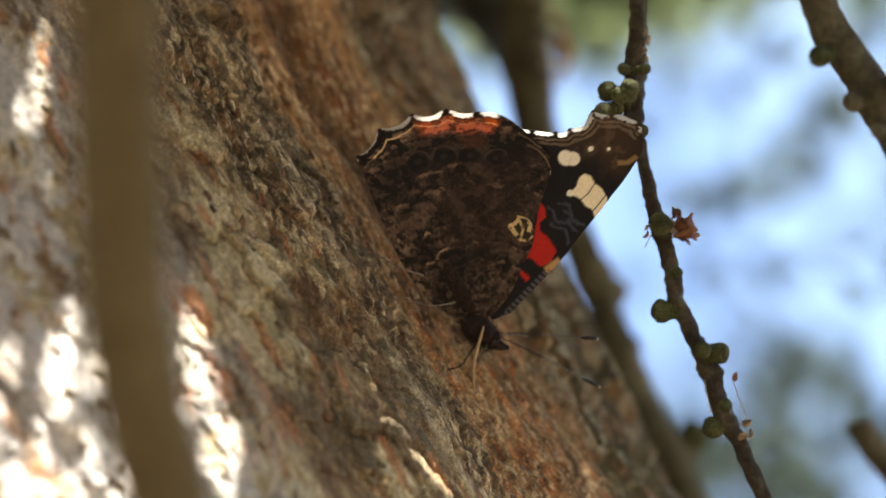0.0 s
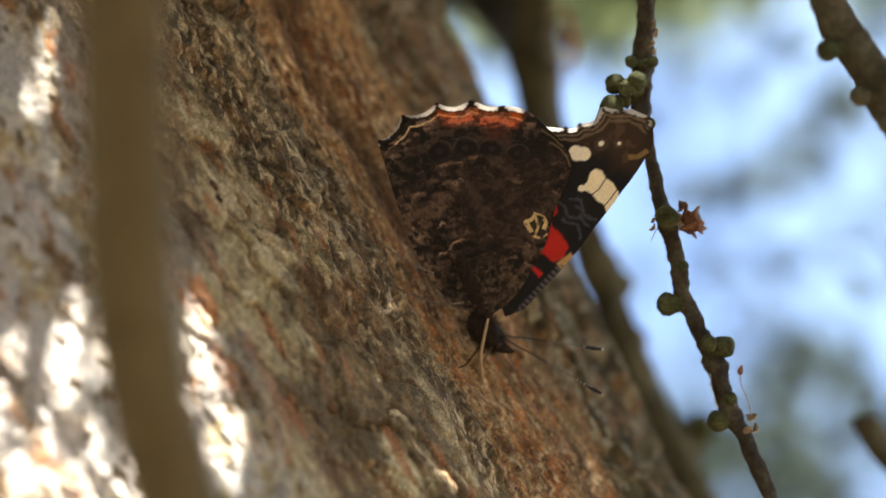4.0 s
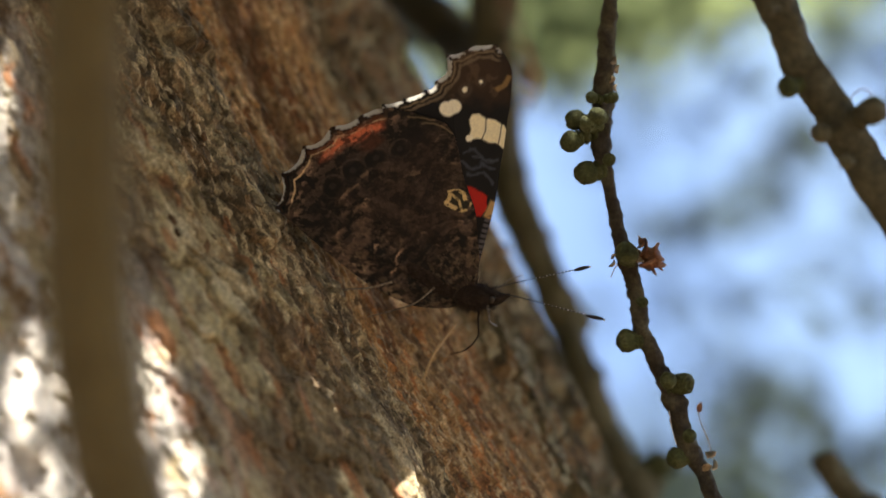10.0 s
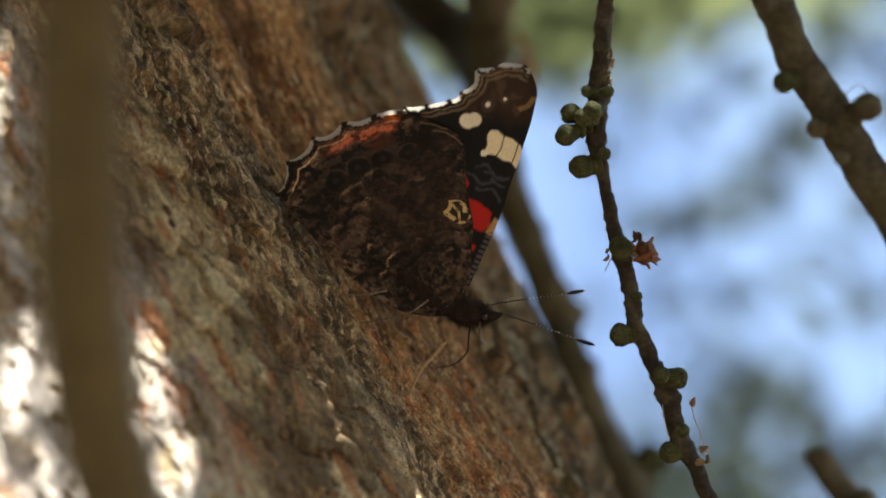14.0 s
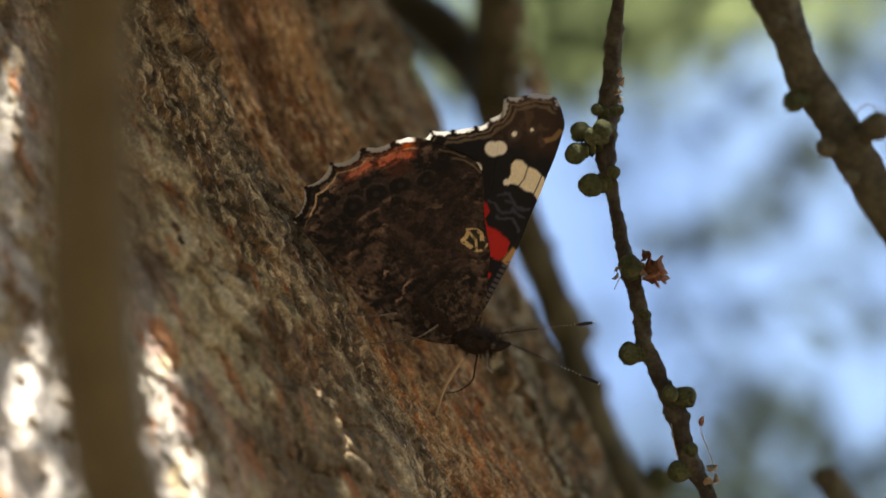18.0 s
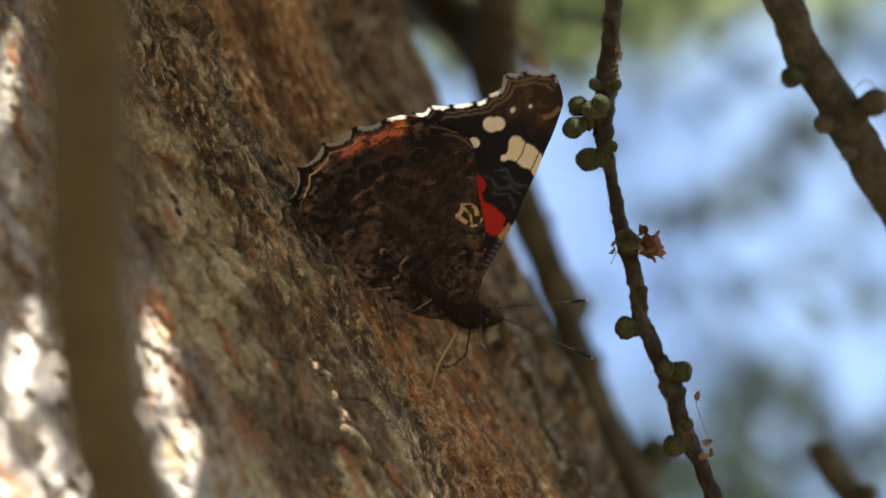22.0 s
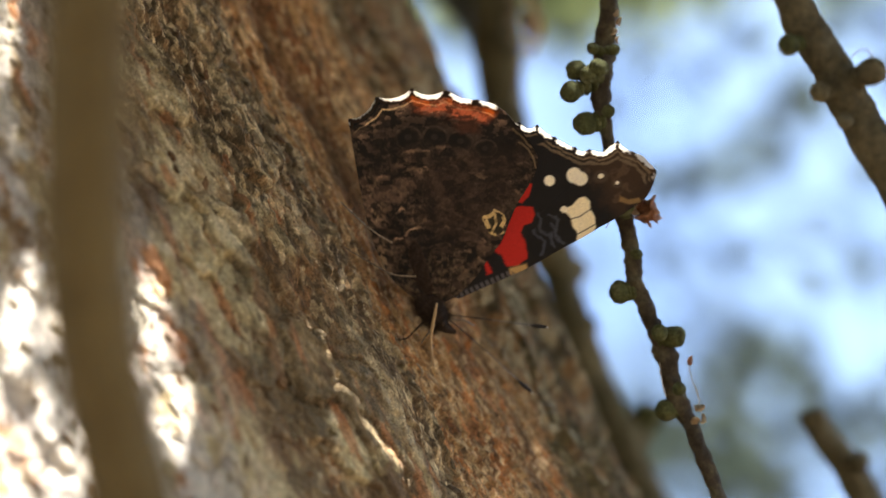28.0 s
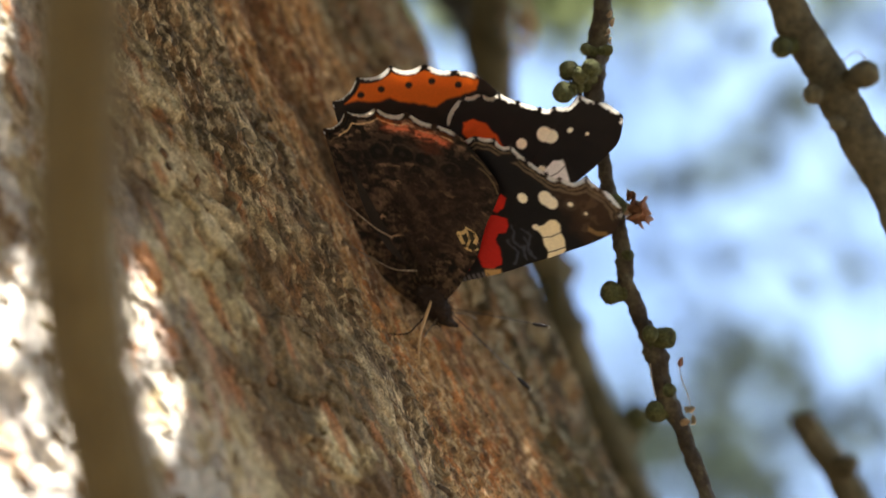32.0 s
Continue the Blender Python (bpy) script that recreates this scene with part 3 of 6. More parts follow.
# limbs behind the trunk's edge
back = limb("back_branch", "mossy olive limb rising behind the trunk", [
    st(5.2, 46.0, -92), st(5.3, 36.0, -92), st(5.6, 29.81, -92), st(5.7, 23.05, -90), st(5.9, 16.29, -88), st(7.37, 7.50, -84), st(9.6, 0.74, -82), st(11.8, -4.66, -80), st(13.4, -8.6, -80), st(14.0, -10.6, -80), st(15.2, -14.47, -78), st(17.6, -20.89, -78), st(20.6, -27.65, -76), st(26.0, -39.14, -76)],
    [3.4, 3.4, 3.4, 3.3, 3.1, 2.8, 2.6, 2.45, 2.9, 2.6, 2.5, 2.6, 2.8, 3.0], MOSSY_LIMB, 160, 24, 0.20, 190.0, 21.0)
for i, (tip, base, r) in enumerate([(st(15.6, -9.6, -84), st(13.59, -10.0, -86), 1.9), (st(11.2, 0.4, -82), st(10.2, 0.0, -82), 1.5), (st(24.74, -27.11, -78), st(21.02, -28.33, -80), 2.3), (st(23.05, -29.34, -78), st(21.02, -29.68, -80), 2.6), (st(17.6, -16.2, -78), st(16.4, -16.6, -78), 1.5)]):
    bud(back, tip, base, r, 91.0 + 2 * i, MOSSY_LIMB if i != 2 else MOSS)
for i in range(16):
    w = i / 15.0
    place = st(7.8 + 1.1 * w + 0.8 * math.sin(i * 2.3), 31.0 - 15.0 * w, -82 + 1.5 * math.cos(i * 1.7))
    scale_leaf(back, "bark_strip", place, 1.0 + 0.6 * (0.5 + 0.5 * math.sin(i * 1.31)), 130 + i, STRIP, "tan peeling bark strip")
for k, (uu, vv) in enumerate(((9.7, 21.0), (10.3, 19.2))):
    ring = [st(uu - 0.9 + 1.5 * math.sin(g), vv + 3.0 * math.cos(g), -80 - k) for g in (0.0, 0.7, 1.4, 2.1, 2.8)]
    part("bark_curl", tube(bmesh.new(), ring, [0.0004, 0.0006, 0.0007, 0.0006, 0.0004], 30, 8, 0.25, 500.0, k), STRIP, back, "tan curl of peeling bark")
bough = limb("side_bough", "thick dark limb forking off behind the trunk's upper edge", [
    st(-23.0, 46.0, -116), st(-14.5, 37.7, -114), st(-8.6, 32.6, -110), st(-4.0, 28.9, -106), st(0.0, 25.7, -102), st(3.2, 22.2, -98), st(5.4, 18.2, -94)],
    [3.4, 3.4, 3.4, 3.4, 3.4, 3.2, 2.8], LIMB, 80, 22, 0.14, 220.0, 33.0)
bud(bough, st(6.49, 29.00, -90), st(4.46, 28.46, -95), 2.0, 97.0, MOSSY_LIMB)

# the twig close to the lens, far out of focus
near = limb("foreground_twig", "smooth brown twig hanging close to the lens", [
    st(-42.18, 50.09, 140), st(-42.99, 29.81, 140), st(-43.47, 16.29, 140), st(-43.40, 2.77, 140), st(-42.86, -10.75, 140), st(-41.37, -20.89, 140), st(-39.28, -29.81, 140), st(-35.42, -44.55, 140)],
    [4.0, 4.1, 4.2, 4.3, 4.3, 4.3, 4.35, 4.4], NEAR_TWIG, 70, 18, 0.06, 200.0, 44.0)

# loose bark plates on the trunk
def plate_mesh(seed):
    rnd = random.Random(seed)
    b = bmesh.new()
    n = rnd.choice((9, 10, 11))
    length, width = 1.0, rnd.uniform(0.42, 0.65)
    top, low = [], []
    for k in range(n):
        a = 2 * math.pi * (k + rnd.uniform(-0.25, 0.25)) / n
        w = rnd.uniform(0.55, 1.25)
        x, y = math.cos(a) * length * w, math.sin(a) * width * w
        top.append(b.verts.new((x * 0.9, y * 0.9, 0.16 + 0.10 * x + rnd.uniform(-0.05, 0.05))))
        low.append(b.verts.new((x, y, -0.12)))
    mid = b.verts.new((rnd.uniform(-0.2, 0.2), rnd.uniform(-0.1, 0.1), 0.24))
    for k in range(n):
        j = (k + 1) % n
        b.faces.new((mid, top[k], top[j]))
        b.faces.new((top[k], low[k], low[j], top[j]))
    bmesh.ops.scale(b, vec=(0.001, 0.001, 0.001), verts=b.verts)
    me = bpy.data.meshes.new("bark_plate")
    b.to_mesh(me)
    b.free()
    return me


def plate_material():
    m, nodes, links, bsdf = material("bark_plate", 0.85, 0.2)
    info = nodes.new("ShaderNodeObjectInfo")
    tone = ramp_node(nodes, [(0.0, (0.15, 0.11, 0.068)), (0.35, (0.20, 0.155, 0.095)), (0.62, (0.27, 0.22, 0.14)), (0.8, (0.19, 0.105, 0.055)), (1.0, (0.09, 0.062, 0.038))])
    links.new(info.outputs["Random"], tone.inputs["Fac"])
    small = noise_node(nodes, links, 1700.0, 6.0, 0.7)
    r2 = ramp_node(nodes, [(0.3, (0.5, 0.5, 0.5)), (0.7, (1.4, 1.4, 1.35))])
    links.new(small.outputs["Fac"], r2.inputs["Fac"])
    mul = nodes.new("ShaderNodeMix")
    mul.data_type, mul.blend_type = "RGBA", "MULTIPLY"
    mul.inputs["Factor"].default_value = 1.0
    links.new(tone.outputs["Color"], mul.inputs["A"])
    links.new(r2.outputs["Color"], mul.inputs["B"])
    links.new(mul.outputs["Result"], bsdf.inputs["Base Color"])
    bp = nodes.new("ShaderNodeBump")
    bp.inputs["Strength"].default_value, bp.inputs["Distance"].default_value = 0.6, 0.0003
    links.new(small.outputs["Fac"], bp.inputs["Height"])
    links.new(bp.outputs["Normal"], bsdf.inputs["Normal"])
    return m


PLATE = plate_material()
plates = [plate_mesh(700 + i) for i in range(9)]
for me in plates:
    me.materials.append(PLATE)
rnd = random.Random(17)
down = Vector((ALONG[0], ALONG[1], 0))
for i in range(290):
    s = rnd.uniform(-48, 50)
    if i % 5 == 0:
        p = rnd.uniform(2.0, 9.0)
    elif i % 5 == 1:
        p = ridge_at(s) + rnd.gauss(0.6, 0.8)
    else:
        p = ridge_at(s) + rnd.uniform(1.0, 42.0)
    phi = math.acos(1 - p / TRUNK_R)
    h = float(bark_relief(np.array([s]), np.array([TRUNK_R * phi]), np.array([p]))[0][0])
    u, v, z, k = trunk_place(s, phi, h)
    out = Vector((-ACROSS[0] * math.cos(phi), -ACROSS[1] * math.cos(phi), math.sin(phi)))
    across = out.cross(down).normalized()
    m = Matrix((down, across, out)).transposed().to_4x4()
    size = rnd.uniform(0.5, 1.3) * (0.7 if i % 5 == 1 else 1.0)
    ob = new("bark_plate", plates[i % 9])
    ob.parent = larch
    turn = m @ pose(0, 0, 0, rnd.gauss(0, 7), rnd.gauss(0, 7), rnd.gauss(0, 22))
    ob.matrix_basis = Matrix.Translation((u * k * 0.001, v * k * 0.001, z * 0.001)) @ turn @ Matrix.Diagonal((size, size * rnd.uniform(0.7, 1.1), rnd.uniform(0.9, 1.9), 1))

# pale fibres lifted from the bark along its ridge
b = bmesh.new()
for i in range(170):
    s = rnd.uniform(-50, 52)
    p0 = ridge_at(s) + (rnd.gauss(1.2, 2.2) if i % 3 else rnd.uniform(-12, 4))
    pts, turn_by, far = [], rnd.gauss(0, 0.14), rnd.uniform(0.8, 2.6)
    for k in range(4):
        f = k / 3.0
        p = max(0.6, p0 + turn_by * far * f + rnd.gauss(0, 0.06))
        phi = math.acos(1 - p / TRUNK_R)
        h = float(bark_relief(np.array([s + far * f]), np.array([TRUNK_R * phi]), np.array([p]))[0][0])
        u, v, z, kk = trunk_place(s + far * f, phi, h + 0.05 + 0.25 * math.sin(f * 2.6) * rnd.random())
        pts.append(Vector((u * kk, v * kk, z)) * 0.001)
    w = rnd.uniform(0.00003, 0.00008)
    tube(b, pts, [w, w * 1.3, w, w * 0.4], 7, 4)
tagged(part("bark_fibre", b, STRIP_PALE, larch, "pale loose bark fibres"), kind="stuff")

# ---- unseen larch crown, added overhead to shade the trunk ----
NEEDLE = grained("larch_needles", [(0.3, (0.035, 0.045, 0.014)), (0.6, (0.06, 0.075, 0.025)), (0.8, (0.09, 0.10, 0.04))], 60.0, 0.6, 0.1, 0.0002)
SHADE = STAGE.to_3x3().inverted() @ SUN_WAY
SIDE_U, SIDE_Z = SHADE.x / SHADE.y, SHADE.z / SHADE.y
# holes aimed along the sun: these first ones light the wing margins
THIN = [(-28.6, 37.9, 7.0, 6.75), (-57.2, 34.0, 9.0, 5.4)]
GAPS = [(-4.0, 12.6, 9.0, 0.48), (3.0, 11.65, 6.0, 0.48), (12.0, 10.2, 10.0, 0.8)]
rnd = random.Random(5)


def dapple(count, start, end, spread, low, high):
    """Small holes in the crown, scattered along a line, that let dots of sun down on the bark."""
    for _ in range(count):
        f = rnd.random()
        GAPS.append((start[0] + f * (end[0] - start[0]) + rnd.uniform(-1, 1) * spread[0], start[1] + f * (end[1] - start[1]) + rnd.uniform(-1, 1) * spread[1], rnd.uniform(low, high), rnd.uniform(low, high)))


dapple(30, (-48.0, 44.5), (-33.0, 49.0), (4.5, 6.5), 0.8, 1.8)
dapple(15, (-31.0, 33.0), (-18.0, 36.5), (1.8, 2.4), 0.5, 1.0)
dapple(11, (-62.0, 25.0), (-53.0, 36.0), (2.0, 2.2), 0.4, 0.9)


def in_gap(a, c, spare, holes):
    """Whether places of the crown, as the sun sees them, lie in one of the holes."""
    a, c = np.atleast_1d(a)[:, None], np.atleast_1d(c)[:, None]
    h = np.array(holes)
    return ((((a - h[:, 0]) / (h[:, 2] + spare)) ** 2 + ((c - h[:, 1]) / (h[:, 3] + spare)) ** 2) < 1).any(axis=1)


DENSE = [(-16.0, 8.0, 14.5, 20.5), (-12.0, 6.0, 15.0, 18.5), (-34.0, -15.0, 29.0, 43.0), (-52.0, -28.0, 37.0, 58.0), (-66.0, -50.0, 22.0, 40.0)]   # extra tufts here block stray sun


def make_shade_crown():
    rnd = random.Random(23)
    rng = np.random.default_rng(23)
    verts, made, tufts = [], 0, 26
    along_it = np.linspace(0.08, 1.0, 13)
    while made < 6400:
        v = rnd.uniform(130, 330)
        a, c = (rnd.uniform(-170, 170), rnd.uniform(-140, 170)) if made % 3 else (rnd.uniform(-520, 520), rnd.uniform(-420, 520))
        if made % 5 == 0:
            box = DENSE[(made // 5) % len(DENSE)]
            a, c = rnd.uniform(box[0], box[1]), rnd.uniform(box[2], box[3])
        if in_gap(a, c, 0.6, GAPS)[0] or (in_gap(a, c, 0.0, THIN)[0] and rnd.random() < 0.22):
            continue
        made += 1
        d = rng.normal(size=(tufts, 3)) * (1.0, 0.6, 1.0)
        d /= np.linalg.norm(d, axis=1, keepdims=True)
        length = rng.uniform(9, 19, (tufts, 1))
        reach = length * along_it
        blocked = in_gap((a + (d[:, :1] - d[:, 1:2] * SIDE_U) * reach).ravel(), (c + (d[:, 2:] - d[:, 1:2] * SIDE_Z) * reach).ravel(), 0.35, GAPS).reshape(tufts, -1).any(axis=1)
        d, length = d[~blocked], length[~blocked]
        side = np.cross(d, (0.31, 0.17, 0.93))
        side /= np.linalg.norm(side, axis=1, keepdims=True)
        o = np.array((a + v * SIDE_U, v, c + v * SIDE_Z))
        tip = o + d * length
        verts.append(np.stack([o - side, o + side, tip + side * 0.6, tip - side * 0.6], 1).reshape(-1, 3))
    co = np.vstack(verts)
    faces = np.arange(len(co)).reshape(-1, 4)
    me = grid_mesh("shade_needles", co * 0.001, faces)
    me.materials.append(NEEDLE)
    ob = new("shade_needles", me)
    ob.parent = larch
    return tagged(ob, "unseen green larch needle tufts added to shade the trunk", kind="stuff")


make_shade_crown()
# unseen boughs among the added tufts
rnd = random.Random(29)
for i in range(7):
    z0, v0 = -300 + 100 * i, 200 + 40 * (i % 4)
    pts = [Vector((-0.42 + 0.14 * k, 0.001 * (v0 + rnd.uniform(-30, 30)), 0.001 * (z0 + rnd.uniform(-40, 40)) + SIDE_Z * 0.001 * v0)) for k in range(7)]
    ok = [q for q in pts if not in_gap(q.x * 1000 - q.y * 1000 * SIDE_U, q.z * 1000 - q.y * 1000 * SIDE_Z, 14.0, GAPS)[0]]
    if len(ok) == 7:
        part("bough", tube(bmesh.new(), pts, [0.006, 0.0055, 0.005, 0.0045, 0.004, 0.003, 0.002], 40, 10, 0.1, 120.0, i), LIMB, larch)

# ---- woods far behind, melted by the lens ----
def leaf_material(name, stops, through_it, share):
    m = grained(name, stops, 12.0, 0.6, 0.1, 0.001)
    nodes, links = m.node_tree.nodes, m.node_tree.links
    glow, mx = nodes.new("ShaderNodeBsdfTranslucent"), nodes.new("ShaderNodeMixShader")
    glow.inputs["Color"].default_value = (*through_it, 1)
    mx.inputs[0].default_value = share
    links.new(nodes["Principled BSDF"].outputs[0], mx.inputs[1])
    links.new(glow.outputs[0], mx.inputs[2])
    links.new(mx.outputs[0], nodes["Material Output"].inputs["Surface"])
    return m


# one foliage in two colours: sun painted into the first, shade into the second
LEAF = leaf_material("sun_coloured_leaves", [(0.3, (0.035, 0.045, 0.022)), (0.6, (0.055, 0.068, 0.032)), (0.8, (0.08, 0.095, 0.045))], (0.16, 0.195, 0.085), 0.6)
SHADE_LEAF = leaf_material("shade_coloured_leaves", [(0.3, (0.035, 0.048, 0.045)), (0.6, (0.05, 0.066, 0.062)), (0.8, (0.07, 0.088, 0.08))], (0.05, 0.07, 0.055), 0.4)
WOOD_AT = 1120.0     # mm from the lens
# right, up (mm at the focal plane), spread, leaves
SUNNY = [(13.0, 30.0, 6.0, 480), (23.0, 33.0, 7.0, 420), (2.0, 24.0, 5.0, 220), (14.0, 24.0, 5.0, 170), (20.0, 26.0, 5.0, 150), (29.0, 26.0, 5.0, 90), (36.0, 31.0, 6.0, 110), (15.0, 21.0, 3.0, 60), (46.0, 30.0, 5.0, 60)]
DIM = [(32.0, -31.0, 3.4, 620), (38.0, -34.0, 4.0, 520), (26.0, -29.0, 2.6, 320), (-3.0, 26.0, 3.0, 260), (0.5, 21.0, 2.6, 220), (-8.0, 31.0, 3.0, 160), (42.0, 11.5, 2.6, 130), (39.5, 7.0, 2.2, 90), (33.0, 3.0, 2.8, 110), (29.5, 0.0, 2.0, 50), (37.0, -18.0, 3.0, 190), (43.0, -21.0, 3.0, 150), (50.0, -9.0, 3.0, 90), (46.0, -3.0, 1.8, 34), (48.0, 24.0, 3.0, 90),
       (50.0, 3.0, 2.4, 66), (27.0, -8.0, 2.0, 34), (52.0, -30.0, 4.0, 160), (21.0, 9.0, 2.2, 22), (52.0, 33.0, 4.0, 110), (36.0, 17.0, 1.6, 18), (44.0, -12.0, 1.6, 26), (31.0, -14.0, 1.8, 30), (25.0, -17.0, 1.6, 24),
       (53.0, 15.0, 2.4, 44), (45.0, -28.0, 2.2, 80), (41.0, 28.0, 1.8, 36), (33.0, -24.0, 2.6, 90)]


rnd = random.Random(41)
SPECKS = [(rnd.uniform(14, 62), rnd.uniform(-38, 38), rnd.uniform(0.9, 1.9), rnd.randint(4, 10)) for _ in range(64)]


def make_woods(label, clumps, mat, seed, extra):
    rnd = random.Random(seed)
    verts, faces = [], []
    spots = clumps + [(rnd.uniform(-160, 200), rnd.choice((-1, 1)) * rnd.uniform(48, 150), rnd.uniform(5, 12), 260) for _ in range(extra)]
    for gu, gv, sp, n in spots:
        for _ in range(n):
            u, v = rnd.gauss(gu, sp * 0.6), rnd.gauss(gv, sp * 0.6)
            depth = WOOD_AT * rnd.uniform(0.86, 1.18)
            c = Vector((u * depth, v * depth, -(depth - FOCUS * 1000.0) * FOCUS * 1000.0)) / (FOCUS * 1000.0)
            d = Vector((rnd.gauss(0, 1), rnd.gauss(0, 1), rnd.gauss(0, 1))).normalized()
            e = d.orthogonal().normalized()
            f = d.cross(e)
            size = rnd.uniform(2.2, 4.8)
            i = len(verts)
            verts += [c - d * size, c + e * size * 0.45 + f * size * 0.15, c + d * size, c - e * size * 0.45 + f * size * 0.15]
            faces.append((i, i + 1, i + 2, i + 3))
    co = np.array([tuple(q) for q in verts]) * 0.001
    me = grid_mesh("far_woods", co, np.array(faces))
    me.materials.append(mat)
    ob = new("far_woods", me)
    ob.matrix_basis = STAGE
    return tagged(ob, label, "foliage", kind="stuff")


make_woods("leaves of the woods behind in sunlit green, out of focus", SUNNY, LEAF, 31, 50)
make_woods("leaves of the woods behind in shade-dark colour, sky between them", [(a, c, 1.3 * w, int(0.26 * n)) for a, c, w, n in DIM] + SPECKS, SHADE_LEAF, 32, 0)


def make_sky_screen():
    """Unseen leaves added round and behind the viewer to cut the skylight."""
    rnd = random.Random(37)
    sun_way = STAGE.to_3x3().inverted() @ SUN_WAY
    up = STAGE.to_3x3().inverted() @ Vector((0, 0, 1))
    verts, faces = [], []
    while len(faces) < 3300:
        d = Vector((rnd.gauss(0, 1), rnd.gauss(0, 1), rnd.gauss(0, 1))).normalized()
        if d.z < -0.35 or d.dot(up) < -0.12 or d.dot(sun_way) > 0.985:
            continue
        c = d * rnd.uniform(2.6, 4.2)
        e = Vector((rnd.gauss(0, 1), rnd.gauss(0, 1), rnd.gauss(0, 1))).normalized()
        f = e.orthogonal().normalized()
        g = e.cross(f)
        size = rnd.uniform(0.06, 0.13)
        i = len(verts)
        verts += [c - e * size, c + f * size * 0.5 + g * size * 0.15, c + e * size, c - f * size * 0.5 + g * size * 0.15]
        faces.append((i, i + 1, i + 2, i + 3))
    me = grid_mesh("sky_screen", np.array([tuple(q) for q in verts]), np.array(faces))
    me.materials.append(LEAF)
    ob = new("sky_screen", me)
    ob.matrix_basis = STAGE
    return tagged(ob, "unseen green leaves added round about to cut the skylight", "foliage", kind="stuff")


make_sky_screen()

# ---- butterfly ----
def wing_material(name, share, rough):
    """Scaled wing membrane: its own colours, and light let through by the thinner places."""
    m, nodes, links, bsdf = material(name, rough, 0.25)
    hue, thru = nodes.new("ShaderNodeAttribute"), nodes.new("ShaderNodeAttribute")
    hue.attribute_name, thru.attribute_name = "hue", "thru"
    dust = noise_node(nodes, links, 5200.0, 3.0, 0.7)
    r2 = ramp_node(nodes, [(0.3, (0.86, 0.86, 0.86)), (0.7, (1.14, 1.14, 1.14))])
    links.new(dust.outputs["Fac"], r2.inputs["Fac"])
    mul = nodes.new("ShaderNodeMix")
    mul.data_type, mul.blend_type = "RGBA", "MULTIPLY"
    mul.inputs["Factor"].default_value = 1.0
    links.new(hue.outputs["Color"], mul.inputs["A"])
    links.new(r2.outputs["Color"], mul.inputs["B"])
    links.new(mul.outputs["Result"], bsdf.inputs["Base Color"])
    b = nodes.new("ShaderNodeBump")
    b.inputs["Strength"].default_value, b.inputs["Distance"].default_value = 0.6, 0.0001
    links.new(dust.outputs["Fac"], b.inputs["Height"])
    links.new(b.outputs["Normal"], bsdf.inputs["Normal"])
    glow = nodes.new("ShaderNodeBsdfTranslucent")
    links.new(thru.outputs["Color"], glow.inputs["Color"])
    mx = nodes.new("ShaderNodeMixShader")
    amount = nodes.new("ShaderNodeMath")
    amount.operation = "MULTIPLY"
    amount.inputs[1].default_value = share
    part_of = nodes.new("ShaderNodeMath")
    part_of.operation = "MINIMUM"
    part_of.inputs[1].default_value = 0.75
    links.new(thru.outputs["Fac"], amount.inputs[0])
    links.new(amount.outputs[0], part_of.inputs[0])
    links.new(part_of.outputs[0], mx.inputs[0])
    links.new(bsdf.outputs[0], mx.inputs[1])
    links.new(glow.outputs[0], mx.inputs[2])
    links.new(mx.outputs[0], nodes["Material Output"].inputs["Surface"])
    return m


WING = wing_material("wing_scales", 1.2, 0.6)
FUZZ = grained("dark_body_hair", [(0.3, (0.016, 0.010, 0.007)), (0.6, (0.045, 0.029, 0.020)), (0.78, (0.12, 0.078, 0.05))], 1600.0, 0.9, 0.9, 0.0003, 5.0)
LEG = grained("leg_horn", [(0.35, (0.09, 0.066, 0.042)), (0.65, (0.28, 0.23, 0.17))], 2500.0, 0.35, 0.2, 0.00005)
TONGUE = grained("tongue_horn", [(0.3, (0.36, 0.22, 0.10)), (0.7, (0.55, 0.38, 0.20))], 1800.0, 0.4, 0.2, 0.00005)
FEELER = grained("feeler_black", [(0.3, (0.012, 0.011, 0.012)), (0.7, (0.03, 0.028, 0.03))], 2000.0, 0.5, 0.2, 0.00005)
TICK = grained("feeler_white", [(0.3, (0.55, 0.52, 0.46)), (0.7, (0.80, 0.77, 0.70))], 2000.0, 0.6, 0.1, 0.00005)
EYE_GLOSS = grained("eye_brown", [(0.3, (0.02, 0.012, 0.008)), (0.7, (0.05, 0.03, 0.02))], 3000.0, 0.25, 0.1, 0.00002, spec=0.5)

WING_SCALE = 1.04
HIND = [(-1.35, -0.20), (-3.85, 1.22), (-6.15, 3.38), (-7.64, 6.08), (-8.79, 9.13), (-9.60, 12.51), (-10.28, 15.89), (-10.82, 18.93), (-11.22, 21.29), (-11.42, 22.58), (-10.48, 23.19), (-9.46, 24.07), (-8.38, 25.35), (-7.37, 25.49), (-6.29, 25.69), (-5.34, 26.03), (-4.33, 26.50), (-3.18, 26.23), (-2.03, 26.16), (-0.81, 26.36), (0.54, 26.23), (1.55, 25.82), (2.91, 25.42), (3.85, 25.15), (4.93, 24.88), (6.15, 24.13), (6.90, 23.39), (7.91, 22.17), (9.13, 20.55), (10.21, 18.66), (10.07, 16.90), (9.26, 15.01), (8.11, 12.84), (7.30, 10.68), (6.42, 8.25), (4.93, 5.95), (3.38, 3.52), (1.35, 1.22)]
HIND_VEINS = [(-11.42, 22.58), (-8.38, 25.35), (-4.33, 26.50), (-0.34, 26.16), (3.04, 25.35), (6.15, 24.13), (7.91, 22.17)]
